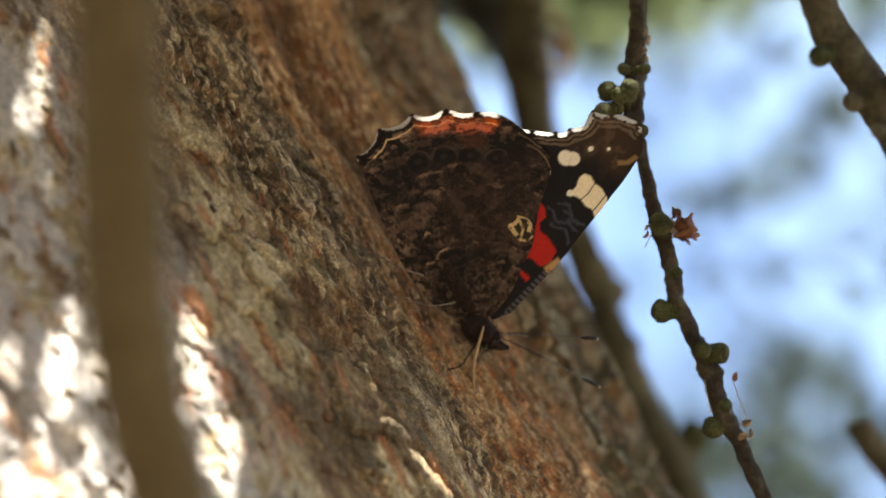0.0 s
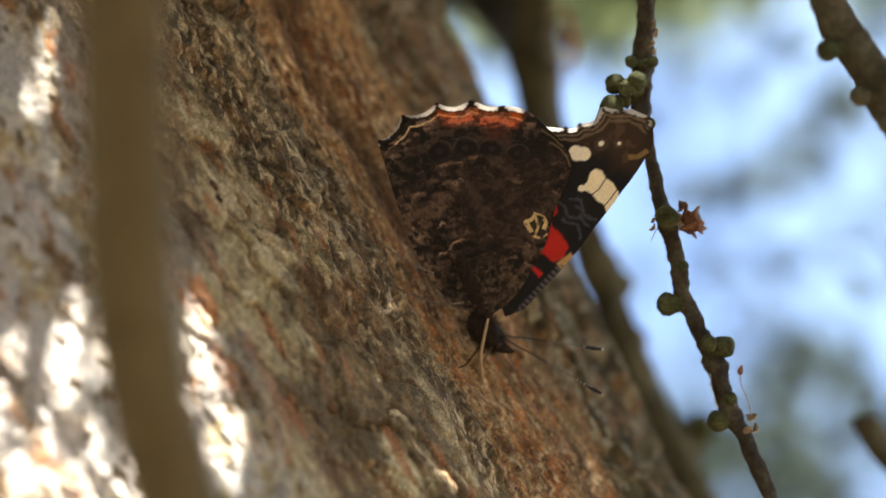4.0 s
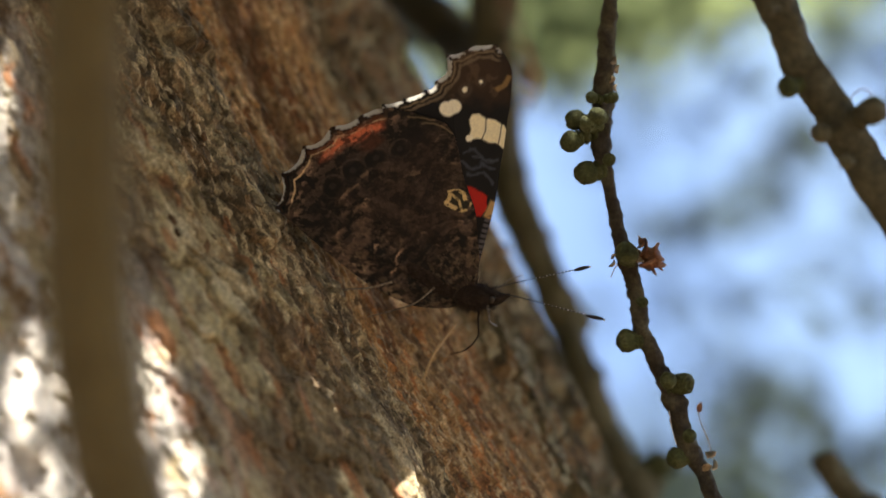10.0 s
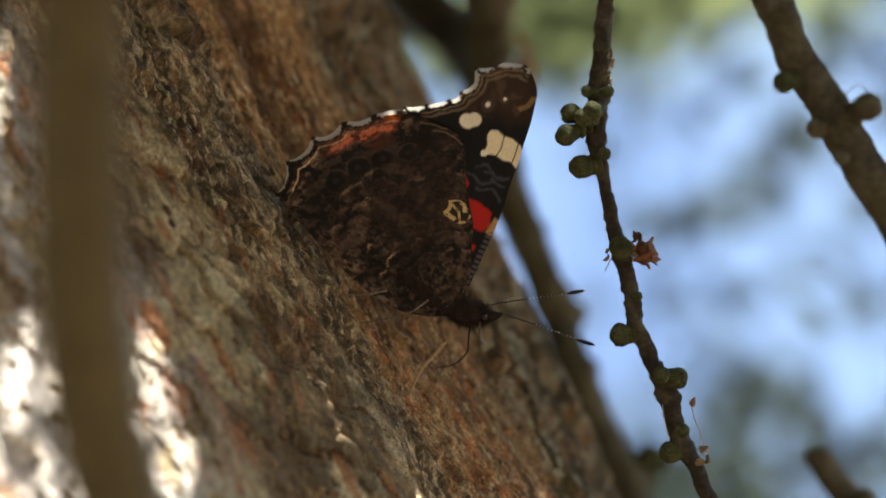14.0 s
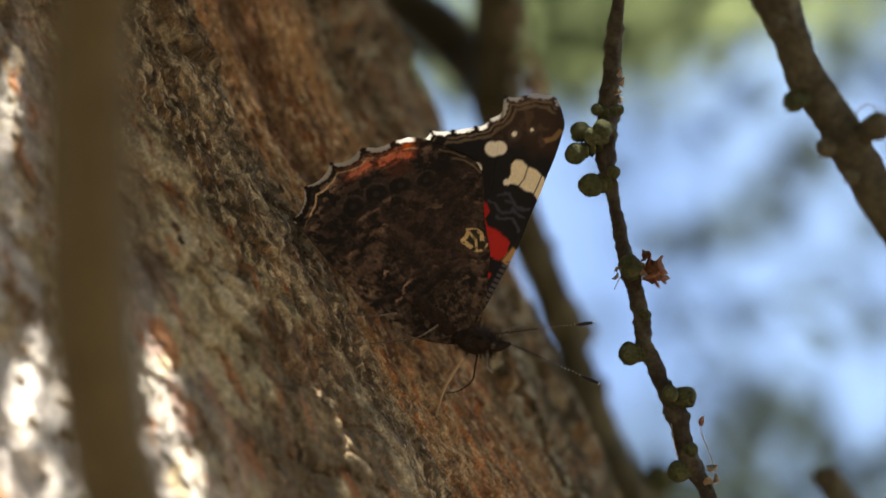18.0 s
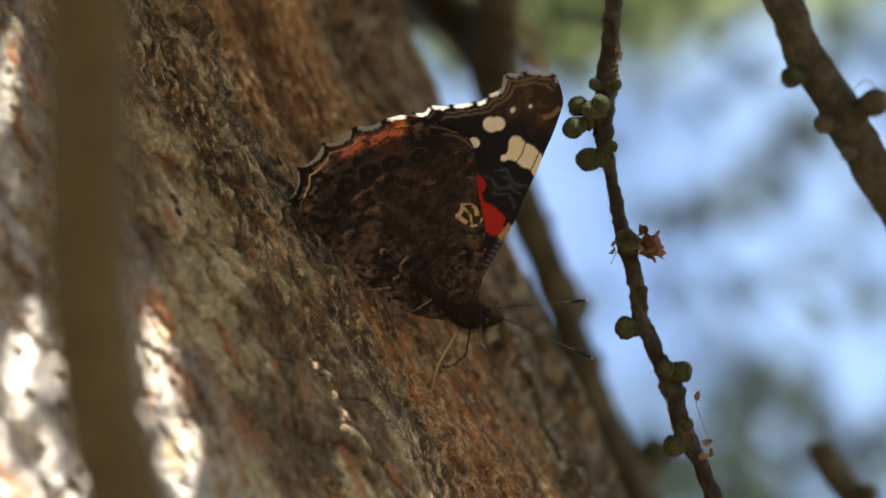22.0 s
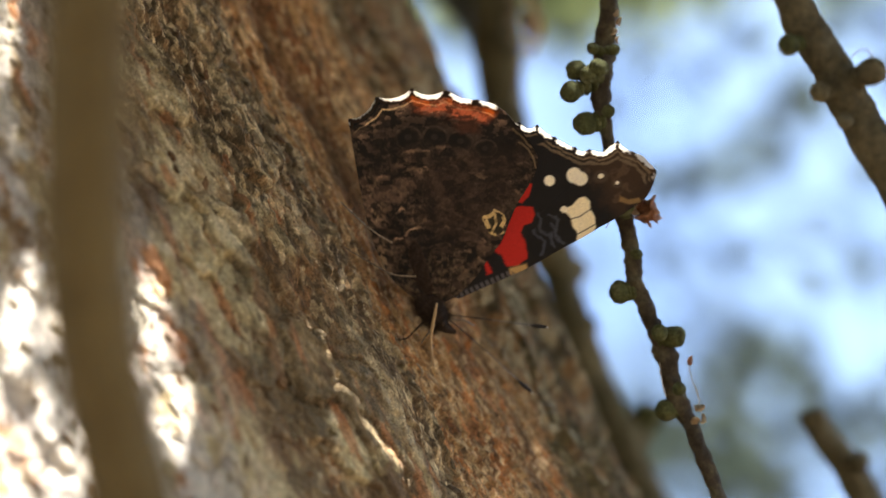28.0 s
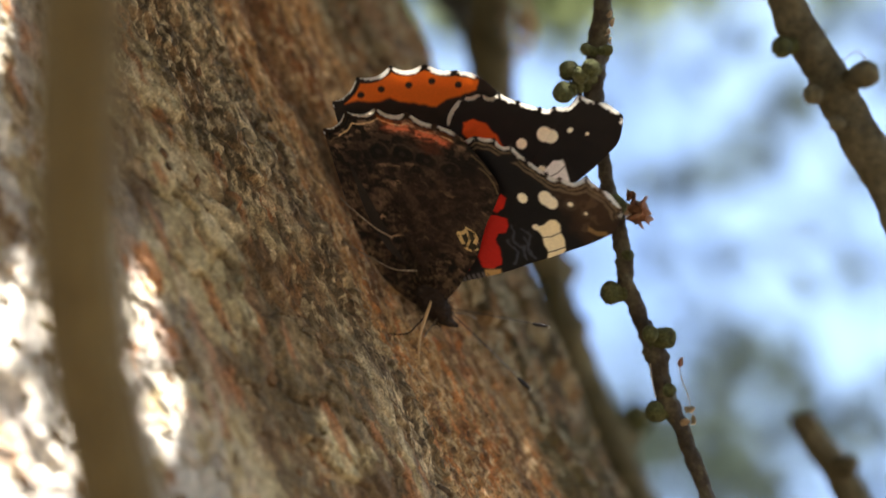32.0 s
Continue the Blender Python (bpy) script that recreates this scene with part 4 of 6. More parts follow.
FORE = [(-0.61, 1.35), (0.07, 7.44), (1.35, 10.82), (2.91, 14.60), (3.85, 17.91), (4.39, 20.08), (5.21, 21.36), (6.63, 22.44), (7.77, 22.78), (8.99, 22.65), (10.07, 22.17), (11.02, 22.31), (11.97, 21.77), (13.05, 20.75), (14.26, 20.28), (15.35, 19.47), (16.83, 19.20), (18.32, 19.13), (19.13, 19.60), (20.21, 20.15), (21.16, 19.60), (21.97, 18.79), (23.19, 18.52), (24.00, 17.58), (24.54, 16.36), (24.13, 14.74), (23.32, 13.18), (21.84, 12.03), (19.94, 10.75), (17.91, 9.60), (15.89, 8.38), (13.18, 6.90), (10.48, 5.27), (7.44, 3.79), (4.39, 2.43), (1.69, 1.22)]
FORE_VEINS = [(6.63, 22.44), (8.99, 22.65), (11.02, 22.31), (13.05, 20.75), (15.35, 19.47), (16.83, 19.20), (20.21, 20.15), (21.97, 18.79), (24.54, 16.36)]
RED_UNDER = [[(9.67, 15.41), (10.28, 15.01), (9.94, 13.52), (9.13, 12.71), (8.52, 12.98), (8.86, 14.20)], [(7.44, 12.03), (8.99, 12.37), (10.34, 12.30), (10.61, 11.36), (10.21, 10.41), (9.13, 10.01), (8.99, 9.19), (9.53, 7.57), (9.60, 5.95), (8.59, 5.14), (7.23, 5.00), (6.69, 6.35), (5.68, 7.03), (6.63, 7.84), (6.69, 9.60), (7.10, 10.95)], [(4.53, 5.95), (5.07, 5.68), (5.54, 4.33), (4.93, 4.06)]]
BAR_UNDER = [(14.40, 12.17), (15.08, 12.57), (15.62, 13.32), (16.29, 13.45), (16.90, 12.84), (16.90, 11.90), (17.37, 10.95), (17.58, 9.73), (16.97, 8.79), (15.89, 7.91), (15.21, 7.84), (15.28, 9.06), (14.80, 9.87), (14.67, 10.82), (14.13, 11.49)]
GOLD_RING = [(4.39, 11.09), (4.93, 11.22), (5.61, 11.83), (6.29, 11.36), (6.63, 10.68), (6.29, 10.01), (6.49, 9.33), (5.75, 9.06), (5.21, 9.46), (4.80, 10.14)]
RED_UPPER = [(6.09, 19.48), (7.39, 19.51), (9.03, 18.43), (9.61, 16.99), (10.19, 15.54), (10.19, 13.61), (10.43, 12.13), (10.81, 11.13), (10.45, 9.29), (9.80, 8.31), (9.67, 6.41), (9.28, 4.46), (8.40, 4.05), (8.28, 6.01), (8.37, 7.79), (7.30, 8.59), (7.23, 9.77), (8.36, 10.63), (8.10, 11.60), (7.77, 13.23), (7.41, 15.26), (6.38, 16.70), (5.89, 18.24)]
BAR_UPPER = [(14.35, 11.85), (15.45, 12.59), (16.60, 12.54), (16.72, 11.09), (16.82, 9.52), (16.31, 8.11), (15.16, 7.65), (14.84, 8.89), (14.38, 10.04), (13.49, 11.05)]
ORANGE_UPPER = [(-10.48, 23.26), (-8.32, 24.88), (-4.33, 26.03), (0.54, 25.82), (3.72, 25.01), (5.88, 23.93), (5.34, 22.71), (3.85, 22.04), (1.83, 21.90), (0.68, 20.96), (-1.01, 21.50), (-2.91, 21.90), (-4.66, 22.58), (-6.42, 22.17), (-8.32, 22.44), (-9.94, 22.17)]


def seg_distance(poly, x, y, closed=True):
    """Distance in mm to a line of points, and, for a closed one, whether inside."""
    p = np.array(poly)
    q = np.roll(p, -1, 0) if closed else p[1:]
    p = p if closed else p[:-1]
    best = np.full(x.shape, 1e9)
    inside = np.zeros(x.shape, bool)
    for (ax, ay), (bx, by) in zip(p, q):
        dx, dy = bx - ax, by - ay
        t = np.clip(((x - ax) * dx + (y - ay) * dy) / (dx * dx + dy * dy + 1e-9), 0, 1)
        best = np.minimum(best, np.hypot(x - ax - t * dx, y - ay - t * dy))
        if closed and abs(dy) > 1e-9:
            cross = ((ay > y) != (by > y)) & (x < ax + (y - ay) * dx / dy)
            inside ^= cross
    return best, inside


def blot(poly, x, y, soft=0.12, wob=None):
    d, inside = seg_distance(poly, x, y)
    s = np.where(inside, d, -d)
    if wob is not None:
        s = s + wob
    return step(-soft, soft, s)


def dots(places, x, y, soft=0.1):
    m = np.zeros(x.shape)
    for px, py, rx, ry in places:
        m = np.maximum(m, step(1 + soft, 1 - soft, np.hypot((x - px) / rx, (y - py) / ry)))
    return m


def margin_marks(x, y, edge, veins, white, width):
    """White fringe crescents between black vein tips along the outer margin, ragged on their inner side."""
    near = np.full(x.shape, 9.0)
    for vx, vy in veins:
        near = np.minimum(near, np.hypot(x - vx, y - vy))
    ragged = width * (0.75 + 0.75 * step(0.3, 1.2, near)) + 0.30 * (fbm(x / 0.22, y / 0.22, 610, 2) - 0.5)
    return step(ragged + 0.06, ragged - 0.06, edge) * step(0.30, 0.48, near - 0.2 * (width - edge)) * white


def scalloped(line, veins, first, last, depth):
    """The outline with its outer margin drawn in between the vein tips, which stand out as points."""
    n = len(line)
    tips = sorted(int(np.argmin(np.hypot(line[:, 0] - vx, line[:, 1] - vy))) for vx, vy in veins)
    out = line.copy()
    way = np.gradient(line, axis=0)
    way /= np.maximum(np.hypot(way[:, :1], way[:, 1:]), 1e-9)
    inwards = np.stack([way[:, 1], -way[:, 0]], -1)
    for a, b in zip(tips, tips[1:]):
        if a < first * n - 4 or b > last * n + 4 or b - a < 4:
            continue
        f = np.linspace(0, 1, b - a + 1)
        out[a:b + 1] += inwards[a:b + 1] * (depth * np.sin(math.pi * f) ** 0.7)[:, None]
    return out


def flat(x, c):
    return np.zeros(x.shape + (3,)) + np.array(c, float)


def outer_band(edge, a, b):
    return step(a - 0.8, a + 0.4, edge) * step(b + 1.2, b - 1.0, edge)


def hind_under(x, y, edge, outer):
    wob = fbm(x / 1.3, y / 1.3, 200, 3) - 0.5
    far, ang = np.hypot(x + 0.5, y - 0.5), np.arctan2(y, x)
    rr = far + 0.55 * np.abs(np.sin(ang * 8.0)) + 1.5 * wob
    col = flat(x, (0.050, 0.031, 0.023))
    col = mix3(col, (0.125, 0.078, 0.054), step(0.42, 0.62, fbm(x / 2.6, y / 2.6, 220, 4)))
    col = mix3(col, (0.014, 0.009, 0.008), step(0.50, 0.62, fbm(x / 1.4, y / 1.0, 250, 4)) * 0.9)
    for k, at in enumerate((5.2, 7.4, 9.6, 12.4, 16.8, 19.4, 22.0)):
        w = 0.35 + 0.65 * step(0.40, 0.62, fbm(x / 2.2, y / 2.2, 225 + k, 3))
        col = mix3(col, (0.018, 0.012, 0.011), step(0.50, 0.15, np.abs(rr - at - 0.45)) * 0.75 * w)
        col = mix3(col, (0.32, 0.21, 0.135), step(0.30, 0.08, np.abs(rr - at)) * 0.9 * w * step(0.45, 0.6, fbm(x / 0.9, y / 0.9, 236, 3)))
    mott = np.maximum(step(-3.5, -7.5, x + 0.25 * y + 1.5 * wob) * step(2.0, 6.0, far), 0.35 * step(9.0, 4.0, far))
    calm = 1 - 0.75 * (1 - mott) * step(3.5, 6.0, edge)
    col = mix3(col, (0.24, 0.155, 0.105), step(0.52, 0.59, fbm(x / 1.0, y / 0.6, 255, 4)) * 0.85 * calm)
    col = mix3(col, (0.010, 0.007, 0.007), step(0.52, 0.60, fbm(x / 0.8, y / 0.65, 256, 4)) * 0.9 * (0.4 + 0.6 * calm))
    fleck = fbm(x / 0.34, y / 0.34, 240, 4)
    col = mix3(col, (0.34, 0.24, 0.145), step(0.55, 0.62, fleck) * (0.12 + 0.88 * mott) * step(0.33, 0.52, fbm(x / 2.0, y / 2.6, 245, 3)))
    shade = outer_band(edge, 2.6, 6.4)
    col = mix3(col, (0.020, 0.014, 0.014), shade * 0.6)
    for ex, ey, rx, ry in EYE_SPOTS:
        ring = np.hypot((x - ex) / rx, (y - ey) / ry)
        arc = step(0.18, 0.06, np.abs(ring - 1.12 - 0.2 * wob)) * step(ey - 0.3, ey + 0.5, y)
        col = mix3(col, (0.30, 0.22, 0.16), arc * 0.2)
    rings = dots(EYE_SPOTS, x + 0.9 * wob, y - 0.7 * wob, 0.5)
    col = mix3(col, (0.012, 0.010, 0.011), rings * 0.6)
    core = dots([(a, b, c * 0.35, d * 0.35) for a, b, c, d in EYE_SPOTS], x, y, 0.4)
    col = mix3(col, (0.06, 0.045, 0.04), core * 0.8)
    dark = blot(DARK_CENTRE, x, y, 1.2, wob * 2)
    col = mix3(col, (0.045, 0.025, 0.018), dark * 0.55)
    rust = blot(RUST_UNDER, x, y, 0.7, wob * 1.2)
    col = mix3(col, (0.40, 0.10, 0.045), rust * step(2.9, 2.2, edge) * (0.35 + 0.6 * step(0.38, 0.55, fbm(x / 0.9, y / 0.4, 260, 3))))
    col = mix3(col, (0.15, 0.050, 0.026), blot([(0.34, 22.65), (3.38, 22.65), (3.72, 21.29), (1.35, 21.09)], x, y, 0.5, wob) * 0.8)
    zig = outer * step(0.12, 0.05, np.abs(edge - 1.25 - 0.5 * wob))
    col = mix3(col, (0.012, 0.009, 0.009), outer * step(0.9, 0.6, edge) * 0.9)
    col = mix3(col, (0.42, 0.30, 0.17), zig * (0.35 + 0.65 * step(0.45, 0.6, fbm(x / 1.4, y / 1.4, 262, 3))))
    for line in GOLD_CURVES:
        d, _ = seg_distance(line, x + 0.5 * wob, y + 0.5 * wob, False)
        col = mix3(col, (0.30, 0.22, 0.12), step(0.20, 0.08, d) * 0.5)
    d, inside = seg_distance(GOLD_RING, x + 0.4 * wob, y + 0.4 * wob)
    col = mix3(col, (0.045, 0.04, 0.022), inside * 0.9)
    col = mix3(col, (0.36, 0.26, 0.12), step(0.24, 0.12, np.abs(d - 0.05)) * step(0.38, 0.5, fbm(x / 0.6, y / 0.6, 265, 2) + 0.1))
    d2, _ = seg_distance([(5.48, 12.03), (5.75, 10.41), (5.21, 9.19)], x, y, False)
    col = mix3(col, (0.33, 0.24, 0.11), step(0.22, 0.10, d2))
    white = margin_marks(x, y, edge, HIND_VEINS, outer, 0.34 * (0.3 + 0.7 * step(-9.5, -4.0, x)))
    lum = col.mean(axis=-1, keepdims=True)
    col = col * np.clip((lum / 0.055) ** 0.5, 0.45, 1.6) * (1 - 0.5 * step(9.5, 6.0, far))[..., None]
    col = col * (0.6 + 0.8 * fbm(x / 0.25, y / 0.25, 270, 3))[..., None]
    col = col * (1 - 0.5 * np.maximum(rings, 0.4 * shade))[..., None]
    for ex, ey, rx, ry in EYE_SPOTS:
        ring = np.hypot((x - ex) / rx, (y - ey) / ry)
        col = mix3(col, (0.14, 0.10, 0.075), step(0.16, 0.05, np.abs(ring - 1.1 - 0.8 * wob)) * 0.12)
        col = mix3(col, (0.07, 0.055, 0.05), step(0.42, 0.25, ring) * 0.25)
    col = mix3(col, (0.92, 0.89, 0.82), white)
    thru = flat(x, (0.010, 0.007, 0.005))
    thru = mix3(thru, (0.95, 0.40, 0.12), blot(GLOW_UNDER, x, y, 0.7, wob) * (0.10 + 0.50 * step(2.0, 0.9, edge)) * (0.45 + 0.55 * step(0.35, 0.6, fbm(x / 0.8, y / 2.0, 275, 3))))
    thru = mix3(thru, (0.30, 0.13, 0.05), outer * step(0.7, 0.5, edge))
    thru = mix3(thru, (0.8, 0.78, 0.72), white)
    return col, thru


def hind_upper(x, y, edge, outer):
    wob = fbm(x / 1.3, y / 1.3, 300, 3) - 0.5
    col = flat(x, (0.014, 0.010, 0.009))
    col = mix3(col, (0.030, 0.021, 0.016), fbm(x / 1.2, y / 1.2, 310, 3))
    m = blot(ORANGE_UPPER, x, y, 0.18, wob * 0.7)
    black = dots(MM_DOTS, x, y, 0.18)
    m = m * (1 - black)
    col = mix3(col, (0.88, 0.175, 0.020), m)
    white = margin_marks(x, y, edge, HIND_VEINS, outer, 0.34 * (0.3 + 0.7 * step(-9.5, -4.0, x)))
    col = mix3(col, (0.012, 0.010, 0.010), outer * step(0.75, 0.6, edge))
    col = mix3(col, (0.92, 0.89, 0.82), white)
    thru = mix3(flat(x, (0.04, 0.02, 0.012)), (0.78, 0.29, 0.045), m)
    thru = mix3(thru, (0.04, 0.02, 0.012), outer * step(0.75, 0.6, edge))
    thru = mix3(thru, (0.8, 0.78, 0.72), white)
    return col, thru


def fore_common(x, y, col, thru, edge, outer):
    spots = dots(FORE_SPOTS, x, y, 0.12)
    col, thru = mix3(col, (0.92, 0.86, 0.68), spots), mix3(thru, (0.0, 0.0, 0.0), spots)
    white = margin_marks(x, y, edge, FORE_VEINS, outer, 0.32)
    return mix3(col, (0.92, 0.89, 0.82), white), mix3(thru, (0.8, 0.78, 0.72), white)


def bar_veins(x, y):
    m = np.zeros(x.shape)
    for line in BAR_VEINS:
        d, _ = seg_distance(line, x, y, False)
        m = np.maximum(m, step(0.11, 0.04, d))
    return m


def fore_under(x, y, edge, outer):
    wob = fbm(x / 0.9, y / 0.9, 400, 3) - 0.5
    col = flat(x, (0.011, 0.011, 0.014))
    tip = blot(TIP_BROWN, x, y, 1.6, wob * 2.0)
    col = mix3(col, (0.075, 0.042, 0.024), tip)
    col = mix3(col, (0.16, 0.10, 0.06), tip * step(0.52, 0.68, fbm(x / 1.1, y / 1.1, 410, 4)) * 0.8)
    band = step(2.1, 1.3, edge) * outer * step(0.35, 0.5, fbm(x / 2.2, y / 1.2, 415, 3))
    col = mix3(col, (0.28, 0.21, 0.135), band * step(0.22, 0.10, np.abs(edge - 1.4 - 0.5 * wob)))
    col = mix3(col, (0.34, 0.255, 0.16), band * step(0.16, 0.08, np.abs(edge - 0.85 - 0.4 * wob)))
    for line in BLUE_LINES:
        d, _ = seg_distance(line, x + 0.7 * wob, y + 0.7 * wob, False)
        col = mix3(col, (0.11, 0.13, 0.175), step(0.30, 0.04, d) * 0.7)
    red = np.zeros(x.shape)
    for poly in RED_UNDER:
        red = np.maximum(red, blot(poly, x, y, 0.10, wob * 0.25))
    col = mix3(col, (0.54, 0.022, 0.016), red)
    bar = blot(BAR_UNDER, x, y, 0.12, wob * 0.25) * (1 - 0.75 * bar_veins(x, y))
    col = mix3(col, (0.92, 0.82, 0.56), bar)
    gold = np.maximum(blot(GOLD_COSTA, x, y, 0.15), 0.9 * blot(GOLD_TIP, x, y, 0.15, wob * 0.3))
    col = mix3(col, (0.48, 0.30, 0.12), gold)
    c, _ = seg_distance([(1.15, 0.95), (4.39, 2.43), (7.44, 3.79)], x, y, False)
    ticks = step(0.5, 0.2, np.sin((x * 0.92 + y * 0.4) * 9.5)) * step(0.85, 0.55, c)
    col = mix3(col, (0.16, 0.15, 0.17), ticks)
    thru = flat(x, (0.02, 0.015, 0.012))
    thru = mix3(thru, (0.30, 0.05, 0.01), red)
    thru = mix3(thru, (0.0, 0.0, 0.0), bar)
    col, thru = fore_common(x, y, col, thru, edge, outer)
    rim = dots(RING_SPOTS, x, y, 0.3) * (1 - dots([(a, b, c * 0.5, d * 0.5) for a, b, c, d in RING_SPOTS], x, y, 0.3))
    return mix3(col, (0.14, 0.10, 0.07), rim * 0.7), thru


def fore_upper(x, y, edge, outer):
    wob = fbm(x / 0.9, y / 0.9, 500, 3) - 0.5
    col = mix3(flat(x, (0.009, 0.008, 0.010)), (0.020, 0.015, 0.014), fbm(x / 1.4, y / 1.4, 510, 3))
    red = blot(RED_UPPER, x, y, 0.14, wob * 0.5)
    col = mix3(col, (0.84, 0.11, 0.020), red)
    bar = blot(BAR_UPPER, x, y, 0.12, wob * 0.25) * (1 - 0.6 * bar_veins(x, y))
    col = mix3(col, (0.92, 0.90, 0.87), bar)
    thru = mix3(flat(x, (0.02, 0.015, 0.012)), (0.70, 0.13, 0.02), red)
    thru = mix3(thru, (0.0, 0.0, 0.0), bar)
    return fore_common(x, y, col, thru, edge, outer)


EYE_SPOTS = [(-4.6, 20.6, 1.25, 1.1), (-1.6, 20.7, 1.2, 1.1), (1.4, 20.3, 1.25, 1.0), (4.2, 19.5, 1.05, 0.95)]
DARK_CENTRE = [(-1.69, 17.58), (4.39, 19.60), (8.11, 19.60), (8.45, 16.22), (6.42, 12.84), (3.72, 8.11), (-0.34, 6.76), (-2.37, 10.82), (-3.04, 14.87)]
GLOW_UNDER = [(-5.61, 25.82), (-4.33, 26.23), (0.54, 26.09), (3.72, 25.28), (6.02, 23.93), (5.34, 22.71), (3.85, 22.04), (1.83, 21.90), (0.68, 21.23), (-1.01, 21.77), (-2.91, 22.31), (-5.07, 22.98)]
RUST_UNDER = [(-3.85, 24.61), (-2.03, 25.01), (0.54, 24.88), (3.18, 24.20), (4.80, 23.26), (4.53, 22.04), (2.77, 21.50), (0.74, 22.58), (-1.96, 23.26), (-3.85, 23.80)]
GOLD_CURVES = [[(8.11, 20.28), (8.86, 19.88), (9.67, 18.79), (10.07, 17.31)], [(7.44, 22.04), (8.59, 20.82), (9.53, 19.88)]]
MM_DOTS = [(*p, 0.42, 0.40) for p in [(3.38, 23.53), (0.34, 24.20), (-2.37, 23.93), (-5.61, 23.66), (-8.04, 23.12)]]
FORE_SPOTS = [(*p, r, s) for p, r, s in zip([(15.14, 16.02), (15.82, 15.62), (12.30, 15.41), (18.18, 15.89), (20.01, 15.01), (13.93, 11.90)], (0.88, 0.85, 0.62, 0.34, 0.22, 0.45), (0.95, 0.85, 0.66, 0.30, 0.22, 0.42))]
RING_SPOTS = [(*p, r, s) for p, r, s in zip([(18.18, 15.82), (20.01, 14.94)], (0.85, 0.6), (0.75, 0.55))]
BAR_VEINS = [[(14.13, 10.55), (15.62, 10.95), (17.24, 12.03)], [(14.94, 8.65), (16.29, 9.33), (17.91, 10.28)]]
TIP_BROWN = [(16.56, 18.79), (20.21, 20.01), (24.40, 16.49), (23.32, 13.18), (20.62, 11.36), (18.93, 12.51), (18.05, 14.87), (16.90, 16.56)]
BLUE_LINES = [[(10.82, 11.36), (11.15, 9.60), (12.37, 8.79), (12.78, 7.44)], [(10.48, 9.46), (11.56, 7.84), (11.29, 6.49)], [(12.17, 11.36), (13.18, 10.55), (12.91, 9.19)], [(13.86, 7.84), (12.84, 8.79), (12.37, 10.14)]]
GOLD_COSTA = [(7.44, 4.87), (9.53, 5.41), (9.67, 4.60), (8.11, 3.79), (7.50, 4.06)]
GOLD_TIP = [(20.28, 13.52), (21.29, 12.98), (22.51, 13.18), (22.65, 12.71), (21.43, 12.30), (20.21, 12.71)]


def make_wing(name, outline, veins, first, last, lift, under, upper, near, parent, N=420, M=132):
    """A wing as two scaled faces and a rim, spread round its root; first and last: the share of the outline that is outer margin."""
    line = scalloped(spline(outline, N), veins, first, last, 0.42)
    base = np.array((outline[0][0] + outline[-1][0], outline[0][1] + outline[-1][1])) / 2
    share = np.linspace(0, 1, N)
    outer = step(first - 0.01, first + 0.01, share) * step(last + 0.01, last - 0.01, share)
    r = np.linspace(0.0, 1.0, M) ** 0.8
    X = base[0] + r[:, None] * (line[:, 0] - base[0])
    Y = base[1] + r[:, None] * (line[:, 1] - base[1])
    margin = line[(share >= first) & (share <= last)]
    edge, _ = seg_distance(margin[::2], X, Y, False)
    O = np.broadcast_to(step(0.55, 0.75, r)[:, None] * 1.0, X.shape)
    O = O * np.broadcast_to(outer[None, :], X.shape)
    ang = np.arctan2(Y - base[1], X - base[0])
    Z = 0.07 * np.sin(ang * 19.0) * np.sin(np.clip(r, 0, 1) * math.pi * 0.9)[:, None] + 0.10 * (fbm(X / 5.0, Y / 5.0, 600, 2) - 0.5)
    Z = Z + lift
    cu, tu = under(X, Y, edge, O)
    cp, tp = upper(X, Y, edge, O)
    front, rear = (cu, cp) if near else (cp, cu)
    tf, tr = (tu, tp) if near else (tp, tu)
    k = 0.001 * WING_SCALE * (1.0 if near else 0.978)   # far wings shrunk so the sun backlights the near margin
    top = np.stack([X * k, Y * k, (Z + 0.03) * 0.001], -1).reshape(-1, 3)
    low = np.stack([X * k, Y * k, (Z - 0.03) * 0.001], -1).reshape(-1, 3)
    f = quads(M, N)
    n = len(top)
    ring = np.arange((M - 1) * N, M * N)
    rim = np.stack([ring[:-1], ring[:-1] + n, ring[1:] + n, ring[1:]], -1)
    faces = np.vstack([f, f[:, ::-1] + n, rim])
    hue = np.vstack([front.reshape(-1, 3), rear.reshape(-1, 3)])
    thru = np.vstack([tf.reshape(-1, 3), tr.reshape(-1, 3)])
    let = np.minimum(0.75, 1.2 * thru.mean(axis=1, keepdims=True))
    hue = np.where(hue.max(axis=1, keepdims=True) > 0.46, hue, hue * 0.54 / (1 - let))
    me = grid_mesh(name, np.vstack([top, low]), faces, {"hue": np.clip(hue * 1.0, 0.003, 0.92), "thru": np.clip(thru, 0, 1)})
    me.materials.append(WING)
    ob = new(name, me)
    ob.parent = parent
    return ob


def body_at(x, y, z=0.0):
    return Vector((x, y, z)) * 0.001


